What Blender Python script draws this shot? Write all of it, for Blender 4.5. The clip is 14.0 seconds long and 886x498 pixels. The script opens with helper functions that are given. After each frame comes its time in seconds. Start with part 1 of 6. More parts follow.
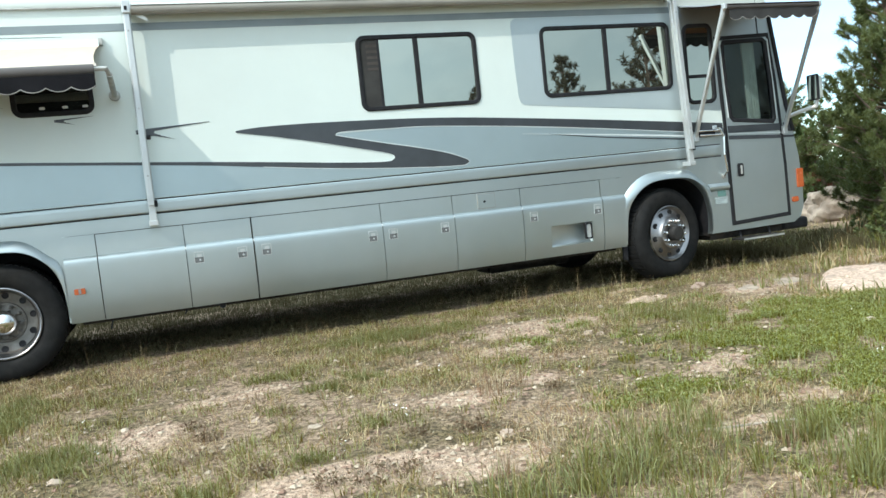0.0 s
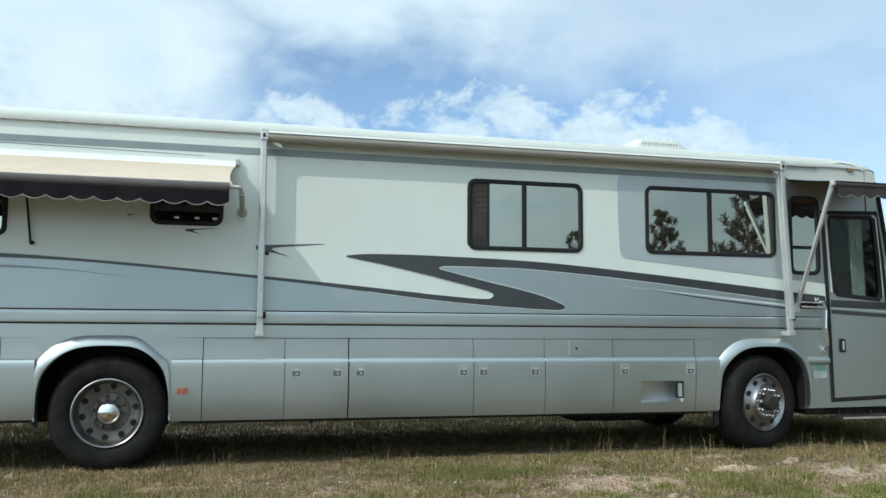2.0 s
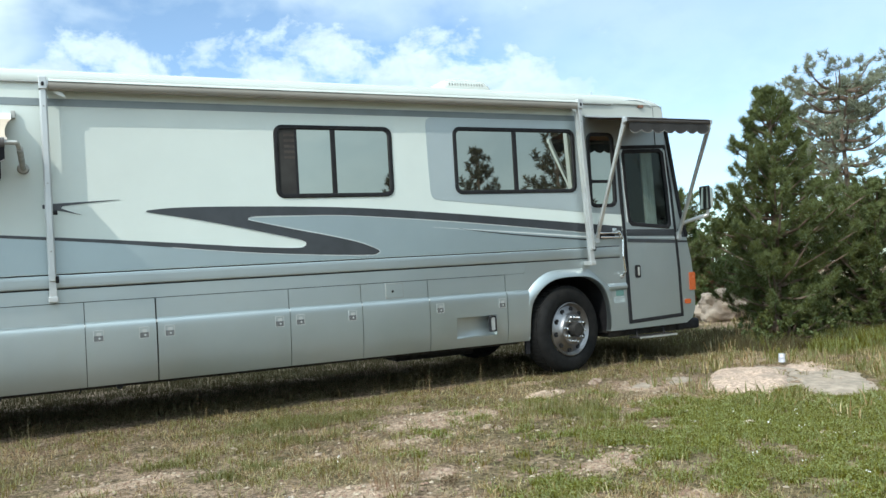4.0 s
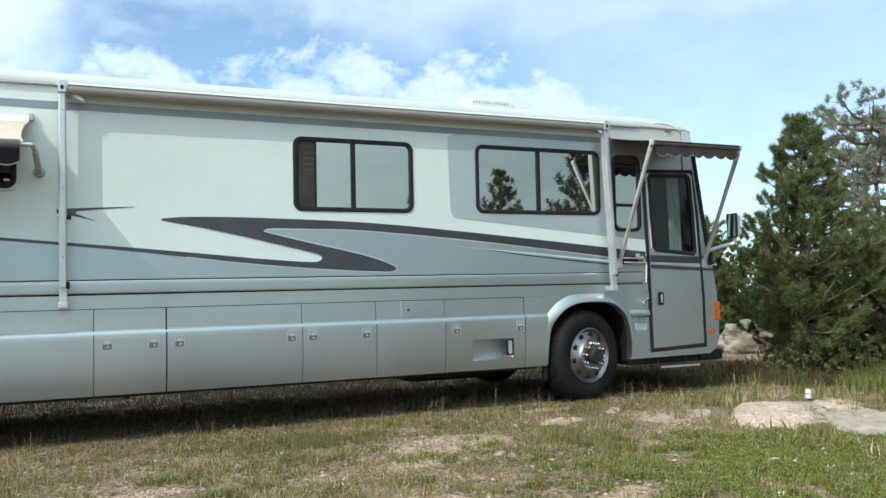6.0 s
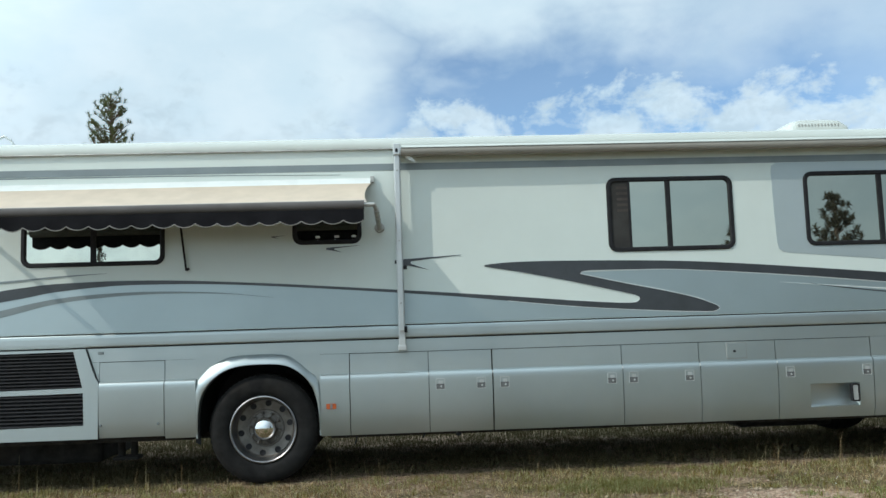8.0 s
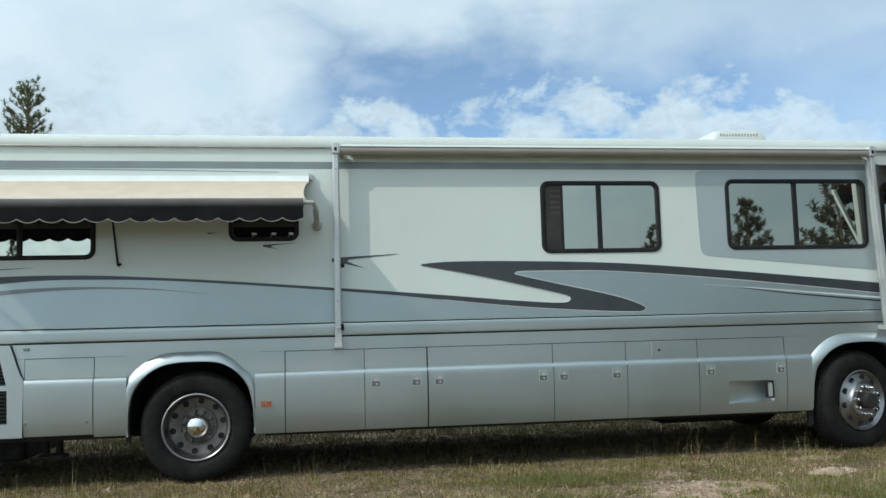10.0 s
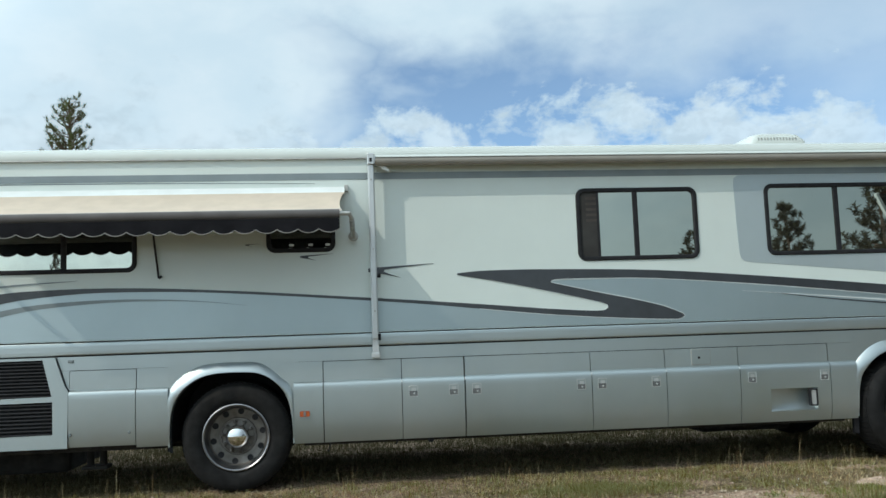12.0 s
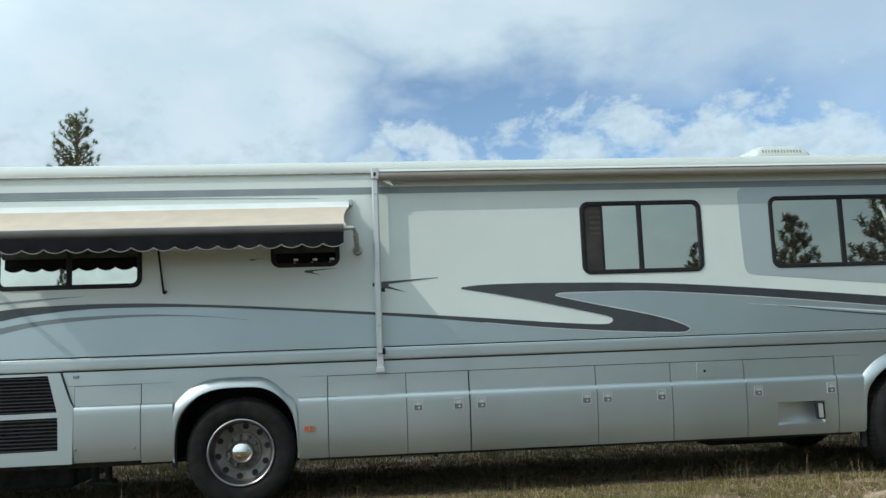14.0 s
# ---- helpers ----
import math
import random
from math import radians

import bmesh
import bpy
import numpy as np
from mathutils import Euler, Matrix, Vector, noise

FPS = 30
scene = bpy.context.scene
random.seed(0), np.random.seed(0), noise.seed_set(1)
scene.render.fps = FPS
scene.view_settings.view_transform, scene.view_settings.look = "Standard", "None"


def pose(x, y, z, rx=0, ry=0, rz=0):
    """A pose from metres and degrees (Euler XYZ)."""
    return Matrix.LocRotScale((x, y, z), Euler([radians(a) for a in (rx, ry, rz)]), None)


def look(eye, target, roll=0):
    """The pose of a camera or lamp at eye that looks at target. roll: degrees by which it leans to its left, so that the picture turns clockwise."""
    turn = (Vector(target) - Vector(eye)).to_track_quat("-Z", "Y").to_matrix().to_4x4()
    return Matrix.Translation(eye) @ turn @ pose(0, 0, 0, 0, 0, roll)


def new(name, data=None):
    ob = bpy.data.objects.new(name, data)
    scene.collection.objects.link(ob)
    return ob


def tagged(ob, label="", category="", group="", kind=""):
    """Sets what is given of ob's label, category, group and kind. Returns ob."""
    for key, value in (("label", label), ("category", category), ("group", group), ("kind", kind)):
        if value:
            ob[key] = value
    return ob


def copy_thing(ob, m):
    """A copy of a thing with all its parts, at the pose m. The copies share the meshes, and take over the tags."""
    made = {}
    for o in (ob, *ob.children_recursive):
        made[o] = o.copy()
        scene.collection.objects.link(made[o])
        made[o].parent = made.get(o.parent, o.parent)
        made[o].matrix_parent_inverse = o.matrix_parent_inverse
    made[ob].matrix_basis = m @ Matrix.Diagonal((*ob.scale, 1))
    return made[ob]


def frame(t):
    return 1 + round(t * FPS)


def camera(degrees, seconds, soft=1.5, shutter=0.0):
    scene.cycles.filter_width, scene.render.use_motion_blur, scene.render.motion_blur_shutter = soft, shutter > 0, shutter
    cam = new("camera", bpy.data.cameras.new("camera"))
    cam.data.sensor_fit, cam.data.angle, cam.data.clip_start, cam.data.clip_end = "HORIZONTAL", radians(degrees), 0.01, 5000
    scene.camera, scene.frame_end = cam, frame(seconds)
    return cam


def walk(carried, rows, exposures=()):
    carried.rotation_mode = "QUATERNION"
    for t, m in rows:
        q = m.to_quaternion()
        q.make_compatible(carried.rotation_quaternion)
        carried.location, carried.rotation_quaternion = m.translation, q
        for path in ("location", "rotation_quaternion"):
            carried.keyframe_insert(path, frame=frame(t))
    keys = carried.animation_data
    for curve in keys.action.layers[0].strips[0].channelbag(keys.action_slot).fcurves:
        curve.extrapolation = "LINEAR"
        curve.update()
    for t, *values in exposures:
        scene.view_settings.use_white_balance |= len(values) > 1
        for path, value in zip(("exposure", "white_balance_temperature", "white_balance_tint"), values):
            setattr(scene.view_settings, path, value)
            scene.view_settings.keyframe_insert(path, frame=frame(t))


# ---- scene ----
cam = camera(55.9, 14.0)
PATH = [
    (0, (1.224, -7.825, 1.238), (1.883, -5.942, 1.097), -6.0),
    (0.5, (1.154, -7.883, 1.257), (1.639, -5.946, 1.152), -7.7),
    (1, (1.153, -7.996, 1.233), (1.642, -6.057, 1.224), -4.5),
    (1.5, (1.099, -7.986, 1.317), (1.516, -6.033, 1.429), -0.9),
    (2, (1.071, -7.992, 1.284), (1.549, -6.059, 1.47), 0.4),
    (2.5, (1.109, -8.021, 1.368), (1.574, -6.077, 1.441), -3.5),
    (3, (1.163, -8.028, 1.334), (1.839, -6.147, 1.266), -4.7),
    (3.5, (1.147, -7.985, 1.362), (1.981, -6.168, 1.328), -5.3),
    (3.7, (1.166, -7.995, 1.35), (2.029, -6.191, 1.356), -4.1),
    (5.8, (1.303, -7.845, 1.3), (2.174, -6.046, 1.387), -1.5),
    (6, (1.309, -7.832, 1.31), (2.133, -6.012, 1.398), -1.2),
    (6.5, (1.346, -7.845, 1.307), (1.906, -5.929, 1.43), -2.3),
    (7, (1.35, -7.826, 1.293), (1.713, -5.865, 1.445), -2.7),
    (7.5, (1.35, -7.834, 1.303), (1.542, -5.851, 1.479), -2.0),
    (8, (1.281, -7.883, 1.362), (1.387, -5.895, 1.555), -1.8),
    (8.5, (1.199, -7.933, 1.353), (1.397, -5.952, 1.547), -3.5),
    (8.7, (1.18, -7.949, 1.367), (1.445, -5.974, 1.533), -3.7),
    (11, (1.125, -7.975, 1.362), (1.392, -6.002, 1.559), -0.5),
    (11.5, (1.12, -7.975, 1.369), (1.376, -6.002, 1.567), -0.5),
    (12, (1.117, -7.977, 1.369), (1.327, -5.999, 1.576), -1.9),
    (12.5, (1.129, -7.994, 1.372), (1.326, -6.016, 1.597), -2.8),
    (13, (1.155, -7.994, 1.363), (1.341, -6.017, 1.598), -3.1),
    (13.5, (1.144, -7.989, 1.36), (1.333, -6.013, 1.601), -2.9),
    (14, (1.136, -7.987, 1.379), (1.332, -6.011, 1.617), -2.1),
]
EXPOSURES = [(0, -0.2, 6250, 6), (0.5, -0.35, 6250, 6), (1, -0.42, 6250, 6), (1.5, -0.61, 6250, 6), (2, -0.79, 6250, 6), (2.5, -0.85, 6250, 6), (3, -0.6, 6250, 6), (3.7, -0.52, 6250, 6), (6, -0.57, 6250, 6), (7, -0.75, 6250, 6), (8, -0.93, 6250, 6), (8.7, -1.02, 6250, 6), (11, -0.96, 6250, 6), (14, -1.04, 6250, 6)]
walk(cam, [(t, look(eye, target, roll)) for t, eye, target, roll in PATH], EXPOSURES)

# ---- world, sun ----
SUN_FROM = Vector((-1.72, -1.0, 1.70)).normalized()
SUN_EL = math.asin(SUN_FROM.z)


SKY_GAIN = 0.27


class Nodes:
    """Short way of writing a node tree."""

    def __init__(self, tree):
        self.tree = tree
        tree.nodes.clear()

    def node(self, kind, inputs=()):
        n = self.tree.nodes.new(kind)
        for k, v in dict(inputs).items():
            self.put(n.inputs[k], v)
        return n

    def put(self, socket, v):
        if isinstance(v, bpy.types.NodeSocket):
            self.tree.links.new(v, socket)
        elif isinstance(v, (tuple, list)) and len(v) == 3 and socket.type == "RGBA":
            socket.default_value = (*v, 1)
        else:
            socket.default_value = v

    def math(self, op, a, b=0.0, c=0.0, clamp=False):
        n = self.tree.nodes.new("ShaderNodeMath")
        n.operation, n.use_clamp = op, clamp
        for i, v in enumerate((a, b, c)):
            self.put(n.inputs[i], v)
        return n.outputs[0]

    def ramp(self, v, lo, hi, a=0.0, b=1.0):
        n = self.node("ShaderNodeMapRange", {0: v, 1: lo, 2: hi, 3: a, 4: b})
        n.interpolation_type = "SMOOTHSTEP"
        return n.outputs[0]

    def mix(self, f, a, b, blend="MIX"):
        n = self.tree.nodes.new("ShaderNodeMix")
        n.data_type, n.blend_type = "RGBA", blend
        for i, v in ((0, f), (6, a), (7, b)):
            self.put(n.inputs[i], v)
        return n.outputs[2]

    def noise(self, vec, scale, detail=4.0, rough=0.55, dist=0.0):
        n = self.node("ShaderNodeTexNoise", {"Scale": scale, "Detail": detail, "Roughness": rough, "Distortion": dist})
        if vec is not None:
            self.put(n.inputs["Vector"], vec)
        return n.outputs[0]


def make_world():
    world = bpy.data.worlds.new("sky")
    scene.world = world
    world.use_nodes = True
    n = Nodes(world.node_tree)
    sky = n.node("ShaderNodeTexSky")
    sky.sky_type, sky.sun_disc = "NISHITA", False
    sky.sun_elevation, sky.sun_rotation = SUN_EL, math.atan2(SUN_FROM.x, SUN_FROM.y)
    sky.altitude, sky.air_density, sky.dust_density, sky.ozone_density = 2500, 1.0, 0.6, 1.5
    d = n.node("ShaderNodeTexCoord").outputs["Generated"]
    sep = n.node("ShaderNodeSeparateXYZ", {0: d})
    x, y, z = sep.outputs
    el = n.math("MULTIPLY", n.math("ARCSINE", z), 57.2958)
    az = n.math("MULTIPLY", n.math("ARCTAN2", x, y), 57.2958)
    wide = n.node("ShaderNodeCombineXYZ", {0: n.math("MULTIPLY_ADD", az, 0.075, -1.1), 1: n.math("MULTIPLY", el, 0.13), 2: 3.3}).outputs[0]
    fine = n.node("ShaderNodeCombineXYZ", {0: n.math("MULTIPLY", az, 0.17), 1: n.math("MULTIPLY", el, 0.23), 2: 7.1}).outputs[0]
    big = n.noise(wide, 1.0, 4, 0.5, 0.3)
    puff = n.noise(fine, 1.6, 7, 0.6, 0.2)
    # high veil of thin cloud, ragged towards its lower edge
    veil_at = n.math("ADD", el, n.math("ADD", n.math("MULTIPLY", n.math("SUBTRACT", big, 0.5), 20.0), n.math("MULTIPLY", n.math("SUBTRACT", puff, 0.5), 5.0)))
    veil = n.math("MULTIPLY", n.ramp(veil_at, 12.0, 21.5), n.ramp(az, 12.0, 30.0, 1.0, 0.62))
    # low bank of heaped cloud
    bank_at = n.math("SUBTRACT", el, n.math("MULTIPLY", n.math("SUBTRACT", puff, 0.5), 26.0))
    bank = n.ramp(bank_at, 16.9, 11.2)
    # the gap of blue lies ahead; to one hand the veil comes lower, to the other it is a pale clear blue
    wander = n.math("ADD", az, n.math("MULTIPLY", n.math("SUBTRACT", big, 0.5), 24.0))
    near_side = n.math("MULTIPLY", n.ramp(wander, 3.5, -8.5), 0.92)
    far_side = n.math("MULTIPLY", n.ramp(wander, 20.0, 38.0), 0.44)
    behind = n.math("MULTIPLY", n.ramp(y, 0.15, -0.2), 0.86)
    side = n.math("MAXIMUM", n.math("MAXIMUM", near_side, far_side), behind)
    bank = n.math("MULTIPLY", bank, n.ramp(az, 31.0, 42.0, 1.0, 0.35))
    cover = n.math("MAXIMUM", n.math("MAXIMUM", n.math("MULTIPLY", veil, 0.93), n.math("MULTIPLY", bank, 0.85)), n.math("MAXIMUM", side, 0.13))
    tone = n.ramp(n.noise(wide, 2.2, 5, 0.55), 0.3, 0.7)
    white = n.mix(tone, (1.33, 1.60, 1.76), (1.50, 1.72, 1.84))
    # folds in the heaped cloud
    fold = n.ramp(n.noise(fine, 3.4, 6, 0.6, 0.4), 0.36, 0.62, 0.84, 1.0)
    white = n.mix(n.math("MULTIPLY", bank, 0.9), white, n.mix(1.0, white, n.node("ShaderNodeCombineColor", {0: fold, 1: fold, 2: fold}).outputs[0], "MULTIPLY"))
    # the cloud is thinner and greyer behind
    dim = n.ramp(y, -0.5, 0.4, 0.42, 1.0)
    white = n.mix(1.0, white, n.node("ShaderNodeCombineColor", {0: dim, 1: dim, 2: dim}).outputs[0], "MULTIPLY")
    # thin cloud glows round the sun
    toward = n.node("ShaderNodeVectorMath", {0: d, 1: tuple(SUN_FROM)})
    toward.operation = "DOT_PRODUCT"
    glow = n.ramp(toward.outputs["Value"], 0.0, 1.0, 1.0, 4.2)
    white = n.mix(1.0, white, n.node("ShaderNodeCombineColor", {0: glow, 1: glow, 2: glow}).outputs[0], "MULTIPLY")
    blue = n.mix(1.0, sky.outputs[0], (SKY_GAIN * 0.93, SKY_GAIN * 1.05, SKY_GAIN * 1.06), "MULTIPLY")
    colour = n.mix(cover, blue, white)
    bg = n.node("ShaderNodeBackground", {0: colour, 1: 1.0})
    out = n.node("ShaderNodeOutputWorld", {0: bg.outputs[0]})


make_world()
sun_data = bpy.data.lights.new("sun", "SUN")
sun_data.energy, sun_data.angle, sun_data.color = 3.9, radians(0.55), (1.0, 0.92, 0.81)
sun = new("sun", sun_data)
sun.matrix_world = look(SUN_FROM * 60, (0, 0, 0))


# ---- materials ----
def material(name, colour, rough=0.5, metal=0.0, vary=0.0, scale=8.0, stain=None, stain_amount=0.0, stain_scale=1.5,
             bump=0.0, bump_scale=60.0, coat=0.0, random=0.0, island=0.0, spec=0.5, trans=0.0):
    """A painted, metal or mineral surface: base colour with fine grain, broad stains, relief, and change from piece to piece."""
    m = bpy.data.materials.new(name)
    m.use_nodes = True
    n = Nodes(m.node_tree)
    pos = n.node("ShaderNodeTexCoord").outputs["Object"]
    col = colour
    if vary:
        f = n.noise(pos, scale, 5)
        lo, hi = tuple(c * (1 - vary) for c in colour), tuple(min(1, c * (1 + vary)) for c in colour)
        col = n.mix(n.ramp(f, 0.3, 0.7), lo, hi)
    if stain:
        f = n.math("MULTIPLY", n.ramp(n.noise(pos, stain_scale, 6, 0.62), 0.48, 0.72), stain_amount)
        col = n.mix(f, col, stain)
    if random or island:
        r = n.node("ShaderNodeObjectInfo").outputs["Random"] if random else n.node("ShaderNodeNewGeometry").outputs["Random Per Island"]
        k = random or island
        hsv = n.node("ShaderNodeHueSaturation", {"Hue": n.ramp(r, 0, 1, 0.5 - 0.04 * k, 0.5 + 0.04 * k), "Saturation": n.ramp(r, 0, 1, 1 + 0.4 * k, 1 - 0.4 * k),
                                                 "Value": n.ramp(r, 0, 1, 1 - 0.7 * k, 1 + 0.7 * k), "Color": col})
        col = hsv.outputs[0]
    b = n.node("ShaderNodeBsdfPrincipled", {"Base Color": col, "Roughness": rough, "Metallic": metal, "Coat Weight": coat,
                                            "Coat Roughness": 0.08, "Specular IOR Level": spec})
    if vary and rough < 0.95:
        n.put(b.inputs["Roughness"], n.ramp(n.noise(pos, scale * 0.6, 4), 0.2, 0.8, max(0.02, rough * 0.85), min(1, rough * 1.15)))
    if bump:
        h = n.node("ShaderNodeBump", {"Strength": bump, "Distance": 0.01, "Height": n.noise(pos, bump_scale, 5)})
        n.put(b.inputs["Normal"], h.outputs[0])
    surface = b.outputs[0]
    if trans:
        t = n.node("ShaderNodeBsdfTranslucent", {0: col})
        surface = n.node("ShaderNodeMixShader", {0: trans, 1: surface, 2: t.outputs[0]}).outputs[0]
    n.node("ShaderNodeOutputMaterial", {0: surface})
    return m


def glass_material(name, tint, mirror, see=0.0):
    """Dark coated glass: part mirror, part dark body, part clear."""
    m = bpy.data.materials.new(name)
    m.use_nodes = True
    n = Nodes(m.node_tree)
    pos = n.node("ShaderNodeTexCoord").outputs["Object"]
    wave = n.node("ShaderNodeBump", {"Strength": 0.04, "Distance": 0.01, "Height": n.noise(pos, 2.5, 2)})
    body = n.node("ShaderNodeBsdfDiffuse", {0: tint}).outputs[0]
    clear = n.node("ShaderNodeBsdfTransparent", {0: (0.70, 0.75, 0.75)}).outputs[0]
    under = n.node("ShaderNodeMixShader", {0: see, 1: body, 2: clear}).outputs[0]
    shine = n.node("ShaderNodeBsdfGlossy", {"Color": (0.92, 0.94, 0.80), "Roughness": 0.015, "Normal": wave.outputs[0]}).outputs[0]
    n.node("ShaderNodeOutputMaterial", {0: n.node("ShaderNodeMixShader", {0: mirror, 1: under, 2: shine}).outputs[0]})
    return m


WHITE = material("white gelcoat", (0.635, 0.700, 0.665), 0.32, 0, 0.03, 1.2, (0.55, 0.58, 0.55), 0.18, 0.8, coat=0.3)
ROOF_WHITE = material("roof fibreglass", (0.48, 0.51, 0.475), 0.45, 0, 0.04, 2.0, (0.55, 0.54, 0.48), 0.2, 1.5)
SILVER = material("silver blue metallic paint", (0.448, 0.50, 0.507), 0.44, 0.95, 0.03, 1.5, (0.40, 0.42, 0.38), 0.15, 1.2, coat=0.4)
BLUE_GREY = material("blue grey paint", (0.415, 0.495, 0.52), 0.50, 0.9, 0.03, 1.4, (0.40, 0.46, 0.50), 0.15, 1.1, coat=0.4)
PANEL = material("pale blue grey paint", (0.44, 0.505, 0.52), 0.42, 0.4, 0.03, 1.4, (0.40, 0.46, 0.50), 0.15, 1.1, coat=0.3)
STRIPE = material("charcoal stripe paint", (0.036, 0.040, 0.046), 0.32, 0.0, 0.15, 6.0, coat=0.3)
GREY_STRIPE = material("grey stripe paint", (0.20, 0.235, 0.245), 0.35, 0.1, 0.08, 3.0, coat=0.3)
PALE_LINE = material("pale pinstripe", (0.62, 0.66, 0.66), 0.4, 0.0, 0.05, 6.0)
BLACK = material("black rubber", (0.013, 0.013, 0.015), 0.62, 0.0, 0.3, 20.0, spec=0.3)
GROOVE = material("dark rubber joint", (0.05, 0.052, 0.053), 0.8, 0.0, 0.2, 20.0)
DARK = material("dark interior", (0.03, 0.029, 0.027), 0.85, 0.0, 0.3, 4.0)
UNDER = material("dirty chassis steel", (0.024, 0.022, 0.02), 0.85, 0.1, 0.4, 9.0, (0.06, 0.047, 0.035), 0.4, 4.0, bump=0.3, bump_scale=40)
TYRE = material("tyre rubber", (0.010, 0.010, 0.010), 0.85, 0.0, 0.25, 14.0, (0.028, 0.025, 0.021), 0.4, 5.0, bump=0.25, bump_scale=90, spec=0.25)
DULL_ALLOY = material("dull brown-grey aluminium", (0.17, 0.16, 0.148), 0.46, 0.9, 0.2, 10.0, (0.10, 0.085, 0.07), 0.6, 6.0, bump=0.05)
ALLOY = material("polished aluminium", (0.30, 0.30, 0.31), 0.38, 1.0, 0.12, 14.0, (0.30, 0.27, 0.23), 0.35, 7.0, bump=0.05)
CHROME = material("chrome", (0.75, 0.75, 0.74), 0.09, 1.0, 0.05, 10.0)
ALU = material("anodised aluminium", (0.56, 0.58, 0.58), 0.38, 0.55, 0.05, 6.0, (0.4, 0.4, 0.38), 0.2, 3.0)
ALU_DARK = material("weathered aluminium", (0.40, 0.40, 0.38), 0.5, 0.5, 0.15, 8.0)
AMBER = material("amber lens", (0.40, 0.085, 0.02), 0.25, 0.0, 0.1, 30.0, coat=0.5)
CANVAS_CREAM = material("cream awning vinyl", (0.60, 0.50, 0.39), 0.7, 0.0, 0.05, 5.0, (0.5, 0.44, 0.34), 0.2, 3.0, bump=0.1, bump_scale=300, trans=0.15)
CANVAS_WHITE = material("white awning cover", (0.70, 0.73, 0.71), 0.5, 0.0, 0.04, 5.0, (0.5, 0.5, 0.46), 0.15, 3.0)
CANVAS_ROLLER = material("dark taupe awning vinyl", (0.08, 0.073, 0.07), 0.75, 0.0, 0.1, 5.0, bump=0.1, bump_scale=300)
CANVAS_HEM = material("beige grey awning vinyl", (0.42, 0.37, 0.315), 0.7, 0.0, 0.08, 5.0, bump=0.1, bump_scale=300)
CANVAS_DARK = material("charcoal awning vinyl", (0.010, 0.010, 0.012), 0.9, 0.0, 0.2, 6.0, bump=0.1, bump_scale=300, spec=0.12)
CANVAS_GREY = material("grey awning vinyl", (0.030, 0.029, 0.028), 0.8, 0.0, 0.2, 6.0, bump=0.1, bump_scale=300)
CANVAS_BROWN = material("brown awning vinyl", (0.16, 0.075, 0.04), 0.7, 0.0, 0.25, 3.0, (0.05, 0.03, 0.02), 0.5, 2.0, trans=0.2)
EDGING = material("grey scallop edging", (0.26, 0.25, 0.235), 0.7)
CURTAIN = material("pale curtain cloth", (0.78, 0.78, 0.70), 0.9, 0.0, 0.1, 20.0)
BLIND = material("brown window blind", (0.05, 0.042, 0.038), 0.8, 0.0, 0.2, 10.0)
CAST_GREY = material("grey cast metal", (0.15, 0.155, 0.155), 0.55, 0.3, 0.15, 30.0)
GREEN_LABEL = material("green label", (0.11, 0.21, 0.19), 0.5)
PALE_LABEL = material("pale label", (0.36, 0.42, 0.42), 0.5)
GLASS = glass_material("tinted coated glass", (0.012, 0.014, 0.014), 0.64)
DULL_AMBER = material("dull amber lens", (0.22, 0.12, 0.08), 0.4, 0.0, 0.1, 30.0)
DOOR_GLASS = glass_material("dark door glass", (0.008, 0.009, 0.010), 0.04, 0.88)
STONE = material("granite", (0.26, 0.208, 0.162), 0.9, 0.0, 0.4, 5.0, (0.17, 0.14, 0.10), 0.75, 2.5, bump=0.7, bump_scale=22)
PINK_STONE = material("pink granite slab", (0.49, 0.36, 0.275), 0.92, 0.0, 0.35, 26.0, (0.22, 0.18, 0.145), 0.75, 3.2, bump=1.0, bump_scale=55)
GREY_ROCK = material("grey granite shelf", (0.33, 0.265, 0.205), 0.92, 0.0, 0.25, 8.0, (0.20, 0.18, 0.14), 0.6, 2.6, bump=0.9, bump_scale=20)
PALE_STONE = material("pale quartz stone", (0.38, 0.295, 0.225), 0.85, 0.0, 0.15, 18.0, bump=0.5, bump_scale=40, random=0.25)
GRAVEL = material("gravel chips", (0.30, 0.215, 0.15), 0.9, 0.0, 0.2, 30.0, island=0.45, bump=0.3, bump_scale=60)
BARK = material("pine bark", (0.16, 0.11, 0.08), 0.95, 0.0, 0.4, 14.0, (0.30, 0.26, 0.22), 0.4, 6.0, bump=1.0, bump_scale=30)
NEEDLE = material("pine needles", (0.112, 0.134, 0.042), 0.6, island=0.6, trans=0.12, spec=0.3)
# pine needles with the shade of a backlit tree in their colour
NEEDLE_BACKLIT = material("brownish needles darkened as backlit", (0.060, 0.052, 0.030), 0.7, island=0.5, spec=0.2)
NEEDLE_BLUE = material("grey green needles", (0.23, 0.245, 0.165), 0.65, island=0.5, trans=0.25, spec=0.3)
RUST_LEAF = material("rusty dead foliage", (0.14, 0.055, 0.03), 0.8, island=0.5, trans=0.2)
SHRUB_LEAF = material("shrub leaves", (0.10, 0.15, 0.045), 0.6, island=0.5, trans=0.3)
GRASS = material("green grass", (0.225, 0.198, 0.060), 0.65, island=0.8, trans=0.25, spec=0.3)
LUSH = material("lush ground cover", (0.20, 0.207, 0.036), 0.6, island=0.85, trans=0.25, spec=0.3)
STRAW = material("dry grass", (0.47, 0.35, 0.185), 0.8, island=0.5, trans=0.25, spec=0.2)
TALL = material("tall green grass", (0.185, 0.182, 0.058), 0.65, island=0.55, trans=0.25, spec=0.3)
